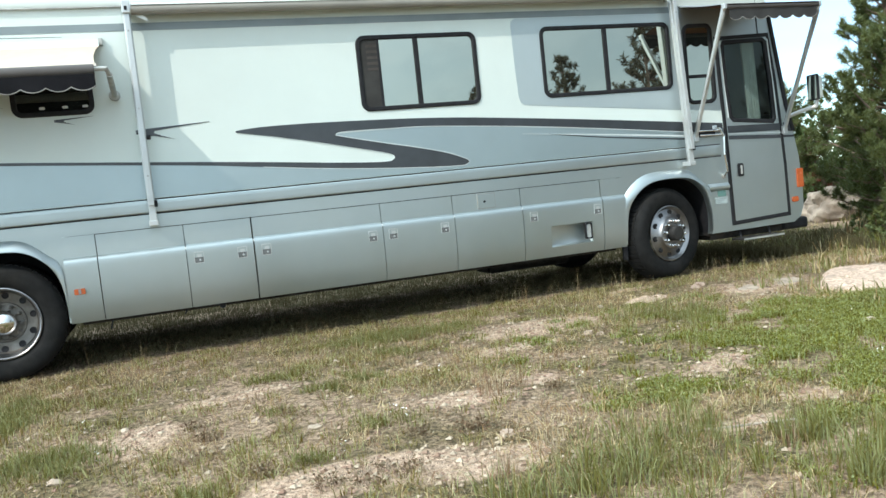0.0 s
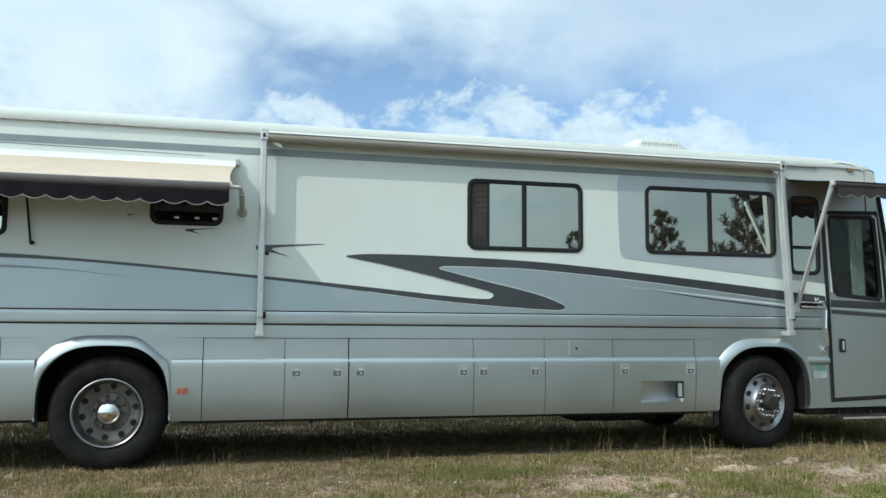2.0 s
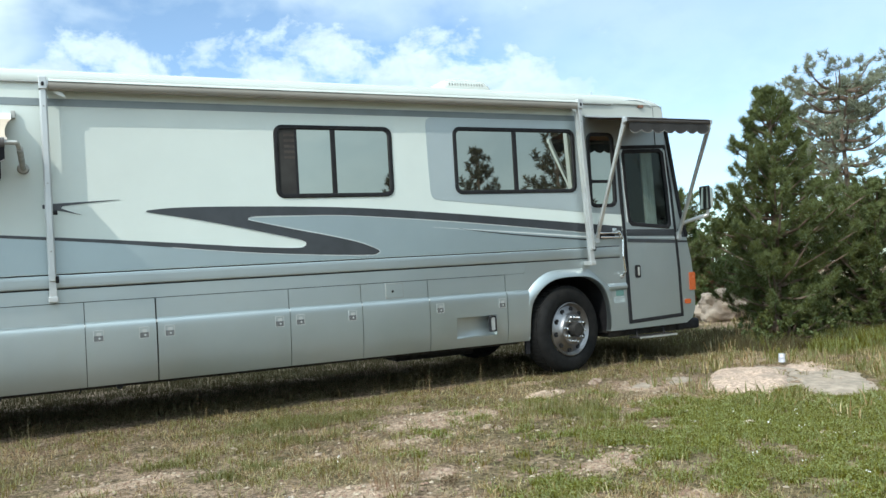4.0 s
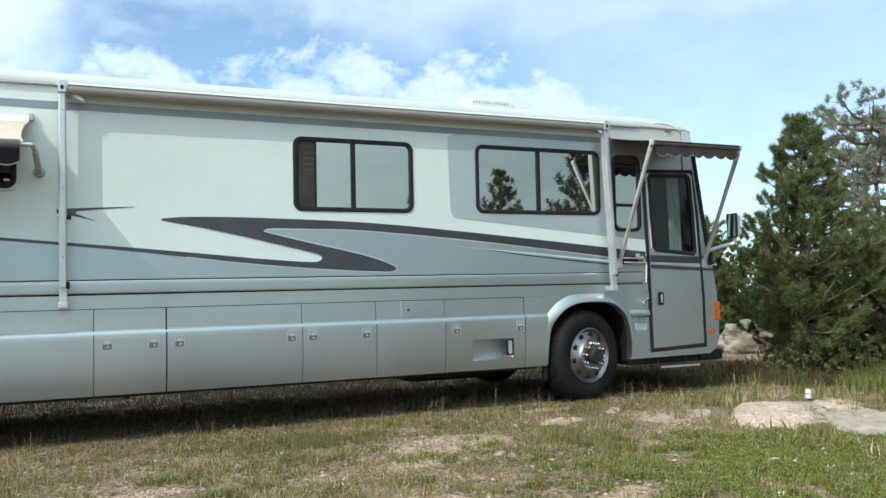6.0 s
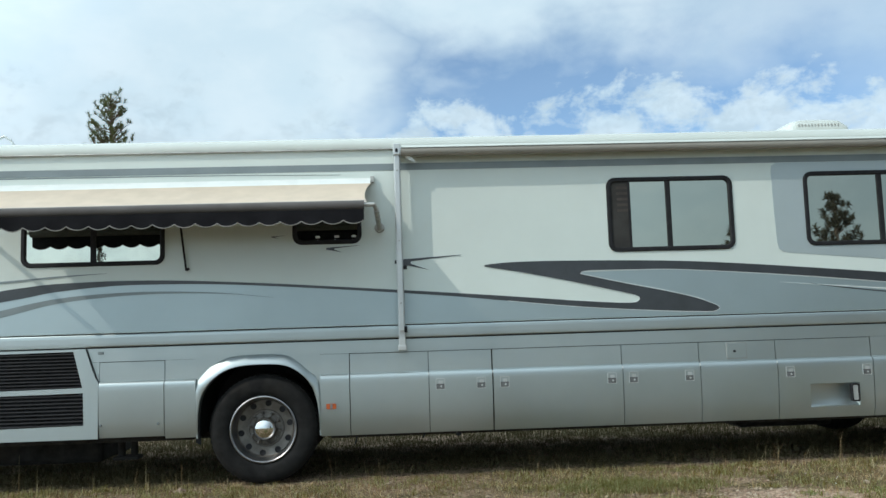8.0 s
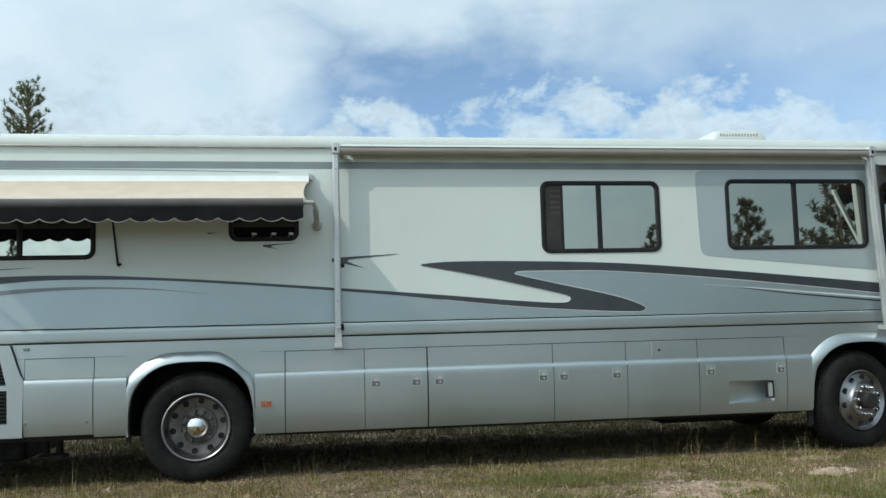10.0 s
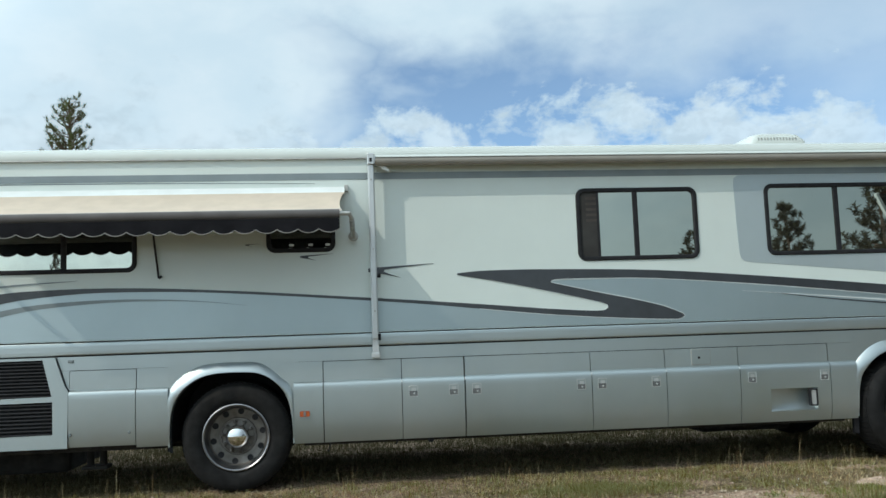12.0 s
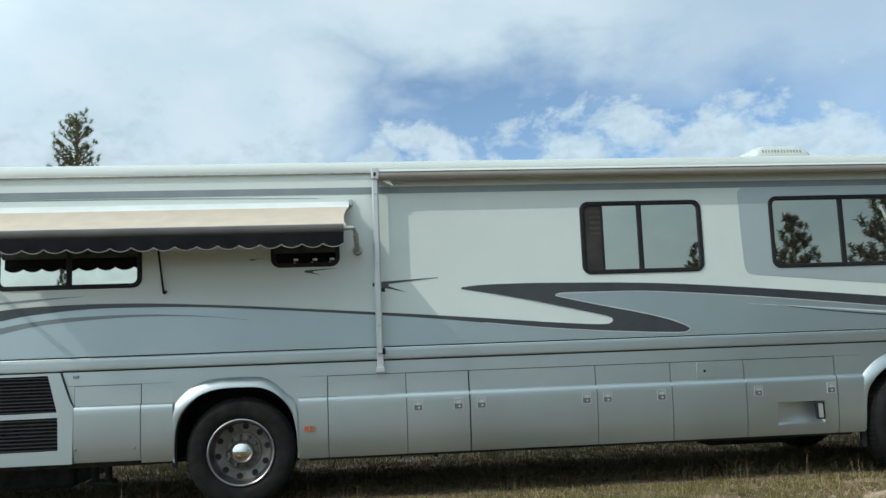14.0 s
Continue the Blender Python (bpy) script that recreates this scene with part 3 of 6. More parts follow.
# wheel arches: wall piece, flare, dark well
for key, cx in WHEEL_X.items():
    pts_in = [(cx + x, z) for x, z in ARCH_IN]
    pts_out = [(cx + x, z) for x, z in ARCH_OUT]
    x_end = cx + 0.57 if key == "rear" else 6.94
    top_in = [p for p in pts_in if p[0] < x_end + 0.001]
    outline = [(cx - 0.568, 1.289)] + [(cx - 0.568, 0.44)] + top_in + [(x_end, top_in[-1][1]), (x_end, 1.289)]
    part("arch_panel", slab(B(), outline, (), -0.005, 0.03), SILVER, rv, "silver-blue panel round a wheel arch")
    bm = B()
    def mid(f):
        return [(a[0] + (b[0] - a[0]) * f, a[1] + (b[1] - a[1]) * f) for a, b in zip(pts_out, pts_in)]
    lines = [(pts_out, -0.005, 0.0), (mid(0.08), -0.016, -0.001), (mid(0.5), -0.039, -0.001), (mid(0.86), -0.057, -0.001), (mid(0.96), -0.057, 0.001), (pts_in, -0.050, 0.006), (pts_in, 0.06, 0.09)]
    rows = []
    for pts, y_top, y_low in lines:
        rows.append([])
        for x, z in pts:
            f = min(1, max(0, (z - 0.86) / 0.12))
            rows[-1].append(bm.verts.new((x, (skirt_y(z) + y_low) * (1 - f) + y_top * f, z)))
    for a, b in zip(rows, rows[1:]):
        for k in range(len(a) - 1):
            bm.faces.new((a[k], a[k + 1], b[k + 1], b[k]))
    part("wheel_arch", bm, SILVER, rv, "flared wheel arch lip", smooth=True)
    bm = B()
    rows = [[bm.verts.new((cx + x * 1.02, y, z + 0.01)) for x, z in ARCH_IN] for y in (0.05, 0.85)]
    for k in range(len(ARCH_IN) - 1):
        bm.faces.new((rows[0][k], rows[0][k + 1], rows[1][k + 1], rows[1][k]))
    bm.faces.new(rows[1])
    part("wheel_well", bm, BLACK, rv)


# wheels
def wheel(cx, y, cz, dished, steer=0.0):
    turn = Matrix.Translation((cx, y + 0.14, cz)) @ Matrix.Rotation(radians(steer), 4, "Z") @ Matrix.Translation((-cx, -y - 0.14, -cz))

    def turned(bm):
        bmesh.ops.transform(bm, matrix=turn, verts=bm.verts)
        return bm

    tyre_p = [(0.300, 0.02), (0.318, -0.005), (0.36, -0.022), (0.42, -0.026), (0.463, -0.014), (0.484, 0.012), (0.494, 0.03), (0.497, 0.06), (0.497, 0.22),
              (0.484, 0.268), (0.42, 0.30), (0.32, 0.28), (0.300, 0.25)]
    base = part("wheel", turned(lathe(B(), tyre_p, (cx, y, cz), 72)), TYRE, rv, "worn black tyre on a polished rim", smooth=True)
    bm = B()
    for k in range(60):
        a = 2 * math.pi * k / 60
        m = Matrix.Translation((cx, y + 0.14, cz)) @ Matrix.Rotation(a, 4, "Y") @ Matrix.Translation((0, 0, 0.497))
        bmesh.ops.create_cube(bm, size=1, matrix=m @ Matrix.Diagonal((0.036, 0.19, 0.014, 1)))
    part("tread", turned(bm), TYRE, base)
    if dished:
        rim_p = [(0.305, 0.0), (0.307, -0.014), (0.298, -0.018), (0.288, -0.010), (0.280, 0.04), (0.268, 0.110), (0.255, 0.125), (0.175, 0.135), (0.168, 0.125), (0.155, 0.125), (0.150, 0.14), (0.0, 0.14)]
        disc_y, holes, lugs, hub = 0.128, 0.231, 0.137, [(0.110, 0.14), (0.108, 0.06), (0.098, 0.028), (0.070, 0.006), (0.036, -0.004), (0.0, -0.007)]
    else:
        rim_p = [(0.305, 0.0), (0.307, -0.014), (0.298, -0.018), (0.288, -0.008), (0.278, 0.012), (0.266, 0.018), (0.20, -0.012), (0.178, -0.03), (0.172, -0.05), (0.160, -0.055), (0.115, -0.055), (0.108, -0.045), (0.0, -0.045)]
        disc_y, holes, lugs, hub = 0.0, 0.232, 0.140, [(0.085, -0.045), (0.083, -0.12), (0.074, -0.135), (0.04, -0.14), (0.0, -0.14)]
    rim = part("rim", turned(lathe(B(), rim_p[:6] if dished else rim_p, (cx, y, cz), 64)), ALLOY, base, "polished aluminium rim with round hand holes", smooth=True)
    if dished:
        part("disc", turned(lathe(B(), [(r, yy - 0.002) for r, yy in rim_p[5:]], (cx, y, cz), 64)), DULL_ALLOY, base, "dull brown-grey wheel disc", smooth=True)
    # rim is not pierced: black discs stand for the dark inside the holes
    for k in range(10):
        a = 2 * math.pi * (k + 0.3) / 10
        hx, hz = cx + holes * math.cos(a), cz + holes * math.sin(a)
        hr = 0.025
        part("hand_hole", turned(lathe(B(), [(0.0, 0.001), (hr * 0.8, 0.0), (hr, -0.003), (hr * 1.15, -0.002), (hr * 1.2, 0.006)], (hx, y + disc_y - 0.005, hz), 16)), BLACK, base)
    lug_y = disc_y if dished else -0.055
    for k in range(10):
        a = 2 * math.pi * (k + 0.8) / 10
        lx, lz = cx + lugs * math.cos(a), cz + lugs * math.sin(a)
        prof = [(0.020, 0.0), (0.019, -0.012), (0.015, -0.014), (0.014, -0.045), (0.008, -0.054), (0.0, -0.055)]
        part("lug_nut", turned(lathe(B(), prof, (lx, y + lug_y, lz), 10)), DULL_ALLOY if dished else CHROME, base)
    part("hub_cap", turned(lathe(B(), hub, (cx, y, cz), 32)), CHROME if dished else UNDER, base, "domed chrome hub cap" if dished else "dark hub centre", smooth=True)


wheel(-0.01, 0.035, 0.500, True)
wheel(6.60, 0.03, 0.500, False, 13.0)
for cx in (-0.01, 6.60):
    tyre_p = [(0.25, 0.0), (0.32, -0.02), (0.44, -0.02), (0.497, 0.04), (0.497, 0.22), (0.44, 0.28), (0.25, 0.26), (0.0, 0.2)]
    for y in ((0.36, 1.86, 2.19) if cx < 1 else (2.19,)):
        part("wheel", lathe(B(), tyre_p, (cx, y, 0.5), 36), TYRE, rv, "dark tyre under the chassis", smooth=True)

# underside: floor pan, rails, axles, tanks, small brackets
for x0, x1, z in ((REAR + 0.1, -0.66, 0.42), (0.60, 6.0, 0.385), (7.2, 8.25, 0.40)):
    part("floor_pan", box(B(), x0, x1, 0.12, 2.38, z, z + 0.05, 0.01), UNDER, rv)
part("floor_pan", box(B(), REAR + 0.1, 8.2, 0.90, 1.6, 0.66, 0.70), UNDER, rv)
for y in (0.75, 1.70):
    part("chassis_rail", box(B(), REAR + 0.2, 8.0, y - 0.05, y + 0.05, 0.40, 0.62, 0.01), UNDER, rv)
for cx in (-0.01, 6.60):
    part("axle", tube(B(), (cx, 0.3, 0.5), (cx, 2.2, 0.5), 0.08, seg=14), UNDER, rv)
# unseen tanks; the far ones are hung low to cut light under the floor
for x0, x1, y0, y1, z0 in ((0.9, 2.0, 0.25, 0.65, 0.40), (0.8, 2.1, 1.75, 2.35, 0.24), (2.2, 3.4, 1.78, 2.35, 0.23), (3.5, 4.7, 0.3, 0.66, 0.40), (3.5, 4.6, 1.8, 2.35, 0.25), (-2.9, -1.9, 0.8, 1.6, 0.38), (4.7, 5.9, 1.8, 2.35, 0.24)):
    part("tank", box(B(), x0, x1, y0, y1, z0, 0.62, 0.03), UNDER, rv)
# unseen box added to keep the gap behind the front wheel black
part("under_blocker", box(B(), 4.95, 6.02, 1.25, 1.72, 0.19, 0.44, 0.04), UNDER, rv)
for x, z in ((0.84, 0.33), (1.47, 0.37)):
    part("bracket", bent_tube(B(), [(x, 0.06, 0.44), (x + 0.01, 0.04, 0.40), (x - 0.01, 0.05, z)], 0.007, 6), BLACK, rv)
part("drain_valve", lathe(B(), [(0.0, -0.03), (0.025, -0.025), (0.03, 0.0), (0.02, 0.05)], (1.80, 0.10, 0.395), 12), BLACK, rv)
for x in (-1.34, -1.46):
    part("levelling_jack", tube(B(), (x, 0.55, 0.24), (x, 0.55, 0.6), 0.035, seg=12), UNDER, rv)
part("jack_foot", box(B(), -1.52, -1.28, 0.46, 0.64, 0.21, 0.245, 0.01), UNDER, rv)
# sump drawn down low so that black covers the gap under the tail
part("engine_sump", box(B(), -3.7, -1.75, 0.85, 2.05, 0.14, 0.50, 0.05), UNDER, rv)
part("gearbox", box(B(), -1.8, -0.6, 0.95, 1.55, 0.33, 0.50, 0.05), UNDER, rv)
for x in (-0.72, 6.02):
    bm = slab(B(), [(x + 0.03, 0.27), (x + 0.075, 0.265), (x + 0.085, 0.46), (x + 0.03, 0.46)] if x > 0 else [(x + 0.09, 0.40), (x + 0.13, 0.38), (x + 0.13, 0.50), (x + 0.09, 0.50)], (), 0.05, 0.09)
    part("mud_flap", bm, BLACK, rv)

# side marker lamp
mk = part("marker_lamp", slab(B(), rrect(0.578, 0.668, 0.668, 0.718, 0.008, 3), (), -0.046, -0.02), AMBER, rv, "small amber side marker lamp")
part("reflector", slab(B(), rrect(0.612, 0.634, 0.672, 0.714, 0.003, 2), (), -0.049, -0.044), ALLOY, mk)


# windows
def window(w, bars, name="window", label="dark tinted window in a black rubber frame", lower=None, screen=None):
    frame_o, frame_i = rrect(*w, 0.085, 6), rrect(w[0] + 0.042, w[1] - 0.042, w[2] + 0.042, w[3] - 0.042, 0.05, 6)
    win = part(name, ring(B(), frame_o, frame_i, -0.016, 0.03, 0.006), BLACK, rv, label)
    edges = [w[0] + 0.03, *bars, w[1] - 0.03]
    levels = [w[2] + 0.03, *([lower] if lower else []), w[3] - 0.03]
    for xa, xb in zip(edges, edges[1:]):
        for za, zb in zip(levels, levels[1:]):
            part("pane", slab(B(), rrect(xa + 0.001, xb - 0.001, za + 0.001, zb - 0.001, 0.02, 4), (), 0.004, 0.010), GLASS, win, "mirror-tinted glass pane")
    for x in bars:
        part("mullion", box(B(), x - 0.024, x + 0.024, -0.010, 0.014, w[2] + 0.035, w[3] - 0.035, 0.004), BLACK, win)
    if lower:
        part("mullion", box(B(), w[0] + 0.035, w[1] - 0.035, -0.010, 0.014, lower - 0.018, lower + 0.018, 0.004), BLACK, win)
    if screen:
        x0, x1 = screen
        s = part("screen", slab(B(), [(x0, w[2] + 0.04), (x1, w[2] + 0.04), (x1, w[3] - 0.04), (x0, w[3] - 0.04)], (), -0.002, 0.003), DARK, win, "dark insect screen in the open sash")
        for k in range(5):
            z = w[3] - 0.10 - 0.055 * k
            part("blind_slat", box(B(), x0 + 0.06, x1 - 0.012, -0.004, -0.001, z - 0.013, z + 0.013), BLIND, s)
        part("sash_bar", box(B(), x1 - 0.014, x1 + 0.012, -0.008, 0.012, w[2] + 0.035, w[3] - 0.035, 0.003), BLACK, win)
    return win


window(WIN_MID, (3.898,), label="sliding window with its narrow sash open", screen=(3.335, 3.515))
window(WIN_FRONT, (6.012,), label="wide two-pane window mirroring trees")
window(WIN_REAR, (-1.555,), label="rear window shaded by a scalloped awning")
window(WIN_CAB, (), label="narrow upright window beside the entry door", lower=2.19)
small = window(WIN_SMALL, (), label="small dark vent window under the awning")
for x in (0.52, 0.70, 0.86):
    part("vent_catch", slab(B(), rrect(x - 0.022, x + 0.022, 2.262, 2.282, 0.008, 3), (), -0.008, 0.003), PALE_LINE, small)


# painted stripes and lines
def band(name, top, bottom, mat, label="", y0=-0.004, y1=0.001, n=8):
    part(name, slab(B(), spline(top, n) + spline(bottom, n)[::-1], (), y0, y1), mat, rv, label)


# blue-grey lower field of the side wall, below the dark stripe
FIELD_TOP = [(REAR, 1.62), (-2.40, 1.79), (-1.89, 1.865), (-1.38, 1.885), (-0.86, 1.88), (-0.34, 1.86), (0.19, 1.825), (0.71, 1.785), (1.24, 1.74), (1.77, 1.695), (2.31, 1.64), (2.84, 1.58), (3.38, 1.545), (3.9, 1.52)]
part("paint_field", slab(B(), spline(FIELD_TOP + [(4.2, 1.50)], 6) + [(4.2, 1.432), (REAR, 1.432)], (), -0.003, 0.0), BLUE_GREY, rv, "blue-grey painted lower field")
field = spline([(3.022, 1.868), (3.5, 1.872), (4.06, 1.86), (5.30, 1.757), (6.935, 1.59)], 8) + [(6.935, 1.432), (4.204, 1.432)]
field += spline([(4.204, 1.575), (4.10, 1.61), (3.80, 1.685), (3.45, 1.76), (3.022, 1.856)], 8)
part("paint_field", slab(B(), field, (), -0.003, 0.0), BLUE_GREY, rv)
# panel round the front window
panel = [(4.985, 2.888)] + [(4.94, 2.86), (4.932, 2.80), (4.938, 2.4), (4.95, 2.10), (4.965, 2.045), (5.0, 2.015), (5.06, 2.004)] + [(5.6, 1.955), (6.2, 1.90), (6.938, 1.83), (6.938, 2.888)]
part("paint_field", slab(B(), panel, [opening(WIN_FRONT, 0.012, 0.075)], -0.003, 0.0), PANEL, rv, "blue-grey painted panel round a window")
part("paint_field", slab(B(), [(6.942, 1.832), (7.43, 1.79), (7.44, 1.60), (6.942, 1.645)], (), -0.006, -0.002), WHITE, rv)

# long charcoal stripe with its folded end
STRIPE_TOP = [(REAR, 1.66), (-2.80, 1.77), (-2.40, 1.84), (-2.14, 1.873), (-1.89, 1.895), (-1.38, 1.908), (-0.86, 1.90), (-0.34, 1.873), (0.19, 1.838), (0.71, 1.797), (1.24, 1.754), (1.77, 1.71), (2.31, 1.662), (2.84, 1.612),
              (3.30, 1.575), (3.50, 1.568), (3.555, 1.585), (3.565, 1.605), (3.545, 1.628), (3.42, 1.665), (2.84, 1.80), (2.40, 1.892), (2.12, 1.944), (2.092, 1.956), (2.13, 1.968), (2.40, 1.985), (3.01, 1.982), (4.07, 1.948), (5.30, 1.852), (6.935, 1.70)]
STRIPE_BOT = [(REAR, 1.53), (-2.80, 1.66), (-2.40, 1.735), (-2.14, 1.778), (-1.89, 1.82), (-1.38, 1.862), (-0.86, 1.864), (-0.34, 1.848), (0.19, 1.813), (0.71, 1.772), (1.24, 1.727), (1.77, 1.678), (2.30, 1.618), (2.84, 1.556), (3.38, 1.508), (3.92, 1.472),
              (4.20, 1.460), (4.29, 1.463), (4.335, 1.485), (4.332, 1.505), (4.28, 1.535), (4.10, 1.602), (3.80, 1.677), (3.45, 1.752), (3.05, 1.845), (3.015, 1.86), (3.03, 1.874), (3.12, 1.882), (3.5, 1.880), (4.06, 1.865), (5.30, 1.765), (6.935, 1.592)]
band("stripe", STRIPE_TOP, STRIPE_BOT, STRIPE, "charcoal swoosh stripe with a folded tail", -0.006, -0.001, 5)
# fine pale edge along the fold
bm = B()
edge = spline(STRIPE_BOT[12:], 5)
for a, b in zip(edge, edge[1:]):
    tube(bm, (a[0], -0.004, a[1]), (b[0], -0.004, b[1]), 0.004, seg=5, caps=False)
edge = spline(STRIPE_TOP[13:22], 5)
for a, b in zip(edge, edge[1:]):
    tube(bm, (a[0], -0.004, a[1]), (b[0], -0.004, b[1]), 0.003, seg=5, caps=False)
part("pinstripe", bm, PALE_LINE, rv, "fine pale edge of the stripe")
band("stripe", [(6.944, 1.698), (7.42, 1.655)], [(6.944, 1.590), (7.42, 1.545)], STRIPE, "", -0.008, -0.002, 2)
band("stripe", [(REAR, 1.42), (-2.80, 1.56), (-2.39, 1.66), (-1.89, 1.757), (-1.37, 1.795), (-0.86, 1.798), (-0.34, 1.768), (0.10, 1.715)],
     [(REAR, 1.40), (-2.80, 1.49), (-2.39, 1.595), (-1.89, 1.71), (-1.37, 1.762), (-0.86, 1.778), (-0.34, 1.76), (0.10, 1.713)], GREY_STRIPE, "slim grey swoosh under the stripe", -0.006, -0.001, 5)
band("stripe", [(REAR, 1.85), (-2.40, 1.93), (-1.89, 1.965), (-1.43, 1.982)], [(REAR, 1.82), (-2.40, 1.91), (-1.89, 1.950), (-1.43, 1.980)], GREY_STRIPE, "", -0.006, -0.001, 5)
band("stripe", [(REAR, 2.965), (6.935, 2.955)], [(REAR, 2.90), (6.935, 2.89)], GREY_STRIPE, "long grey stripe under the roof edge", -0.004, 0.0, 2)
band("stripe", [(REAR, 2.895), (-1.0, 2.888), (0.75, 2.862)], [(REAR, 2.885), (-1.0, 2.880), (0.75, 2.860)], GREY_STRIPE, "", -0.004, 0.0, 3)
for (za, zb, xa) in ((1.722, 1.555, 4.95), (1.700, 1.522, 5.25)):
    band("pinstripe", [(xa, za), (5.9, za - (za - zb) * 0.46), (6.935, zb)], [(xa, za - 0.003), (5.9, za - (za - zb) * 0.46 - 0.011), (6.935, zb - 0.018)], PALE_LINE if xa < 5 else STRIPE, "", -0.006, -0.001, 4)


def swallow(x, z, s, flip=1, mat=STRIPE):
    """A small forked dart mark."""
    top = [(x, z + 0.002), (x + 0.09 * s, z + 0.010 * s), (x + 0.32 * s, z + 0.022 * s), (x + 0.60 * s, z + 0.036 * s)]
    low = [(x + 0.60 * s, z + 0.034 * s), (x + 0.30 * s, z + 0.005 * s), (x + 0.15 * s, z - 0.012 * s), (x + 0.14 * s, z - 0.03 * s), (x + 0.2 * s, z - 0.055 * s), (x + 0.30 * s, z - 0.09 * s), (x + 0.16 * s, z - 0.058 * s), (x, z - 0.03 * s)]
    part("dart_mark", slab(B(), top + low, (), -0.005, 0.0), mat, rv)


swallow(1.24, 2.03, 1.05)
swallow(0.60, 2.165, 0.52)
swallow(0.09, 2.285, 0.22)


# roof shell with gutter, closing walls, front cap
SECTION = [(-0.012, 3.098), (-0.030, 3.110), (-0.030, 3.135), (-0.012, 3.165), (0.02, 3.205), (0.09, 3.232), (0.45, 3.262), (1.25, 3.275), (2.05, 3.262), (2.41, 3.232), (2.48, 3.205), (2.512, 3.165), (2.53, 3.135), (2.53, 3.110), (2.512, 3.098)]
bm = B()
rows = []
for x, drop, inset in [(REAR, 0.05, 0.05), (REAR + 0.06, 0.01, 0.01)] + [(REAR + 0.06 + (7.45 - REAR) * k / 12, 0, 0) for k in range(1, 13)] + [(7.75, 0.012, 0.0), (7.98, 0.03, 0.01), (8.10, 0.06, 0.02), (8.16, 0.10, 0.05), (8.18, 0.145, 0.10)]:
    rows.append([bm.verts.new((x, 1.25 + (y - 1.25) * (1 - inset), max(3.06, z - drop * min(1, (z - 3.09) / 0.10)))) for y, z in SECTION])
for a, b in zip(rows, rows[1:]):
    for k in range(len(a) - 1):
        bm.faces.new((a[k], a[k + 1], b[k + 1], b[k]))
    bm.faces.new((a[-1], a[0], b[0], b[-1]))
bm.faces.new(rows[0])
bm.faces.new(rows[-1][::-1])
roof = part("roof", bm, ROOF_WHITE, rv, "white fibreglass roof with rounded edge", smooth=True)
part("gutter", along_x(B(), [(-0.034, 3.092), (-0.040, 3.098), (-0.036, 3.106), (-0.005, 3.106), (-0.005, 3.090)], REAR, 7.35), ALU_DARK, roof)
bm = B()
line = spline([(7.35, 3.098), (7.55, 3.15), (7.72, 3.165), (7.86, 3.14), (7.97, 3.085)], 6)
for a, b in zip(line, line[1:]):
    tube(bm, (a[0], -0.022 if a[1] < 3.12 else -0.016, a[1]), (b[0], -0.022 if b[1] < 3.12 else -0.016, b[1]), 0.007, seg=6)
part("cap_seam", bm, PALE_LINE, roof)
part("cap_side", slab(B(), [(6.945, 2.958), (8.09, 2.958), (8.135, 2.972), (8.142, 3.01), (8.128, 3.055), (8.09, 3.09), (8.05, 3.098), (6.945, 3.098)], (), -0.008, 0.0), ROOF_WHITE, roof, "white front cap side")
part("clearance_lamp", slab(B(), rrect(7.76, 7.83, 3.072, 3.105, 0.008, 3), (), -0.036, -0.01), DULL_AMBER, roof, "dull amber clearance lamp")

part("far_wall", slab(B(), [(REAR, 0.45), (8.33, 0.44), (8.48, 0.62), (8.40, 1.50), (8.13, 3.10), (REAR, 3.10)], (), 2.455, 2.5), WHITE, rv, "plain far side wall")
part("rear_wall", box(B(), REAR, REAR + 0.045, 0.046, 2.454, 0.46, 3.09), WHITE, rv, "plain rear wall")
bm = B()
rows = []
for x, z in FRONT_EDGE:
    bulge = 0.26 if z > 1.4 else 0.20
    rows.append([bm.verts.new((x + bulge * (1 - (abs(y - 1.25) / 1.25) ** 3), y, z)) for y in [0.0 + 2.5 * k / 16 for k in range(17)]])
for a, b in zip(rows, rows[1:]):
    for k in range(16):
        bm.faces.new((a[k], a[k + 1], b[k + 1], b[k]))
front = part("front_cap", bm, SILVER, rv, "rounded silver-blue front cap", smooth=True)
bm = B()
rows = []
for x, z in FRONT_EDGE[1:4]:
    rows.append([bm.verts.new((x + 0.012 + 0.26 * (1 - (abs(y - 1.25) / 1.25) ** 3), y, z - 0.05)) for y in [0.10 + 2.3 * k / 12 for k in range(13)]])
for a, b in zip(rows, rows[1:]):
    for k in range(12):
        bm.faces.new((a[k], a[k + 1], b[k + 1], b[k]))
part("windscreen", bm, GLASS, front, "wide dark windscreen", smooth=True)
# black seal down the front corner and the slim pillar joint
bm = B()
for a, b in zip(FRONT_EDGE[1:5], FRONT_EDGE[2:5]):
    tube(bm, (a[0] - 0.002, -0.004, a[1]), (b[0] - 0.002, -0.004, b[1]), 0.026, seg=8)
part("corner_seal", bm, BLACK, front)
part("pillar_joint", tube(B(), (7.99, -0.004, 3.09), (8.00, -0.004, 2.62), 0.006, seg=6), GROOVE, front)
part("indicator", slab(B(), rrect(8.405, 8.492, 0.835, 1.055, 0.012, 3), (), -0.016, 0.03), AMBER, front, "upright amber front indicator")
part("corner_lamp", slab(B(), rrect(8.315, 8.405, 0.672, 0.732, 0.02, 4), (), -0.014, 0.0), AMBER, front, "small amber corner lamp")
band("stripe", [(8.265, 1.60), (8.36, 1.595)], [(8.262, 1.50), (8.39, 1.49)], STRIPE, "", -0.006, -0.001, 2)
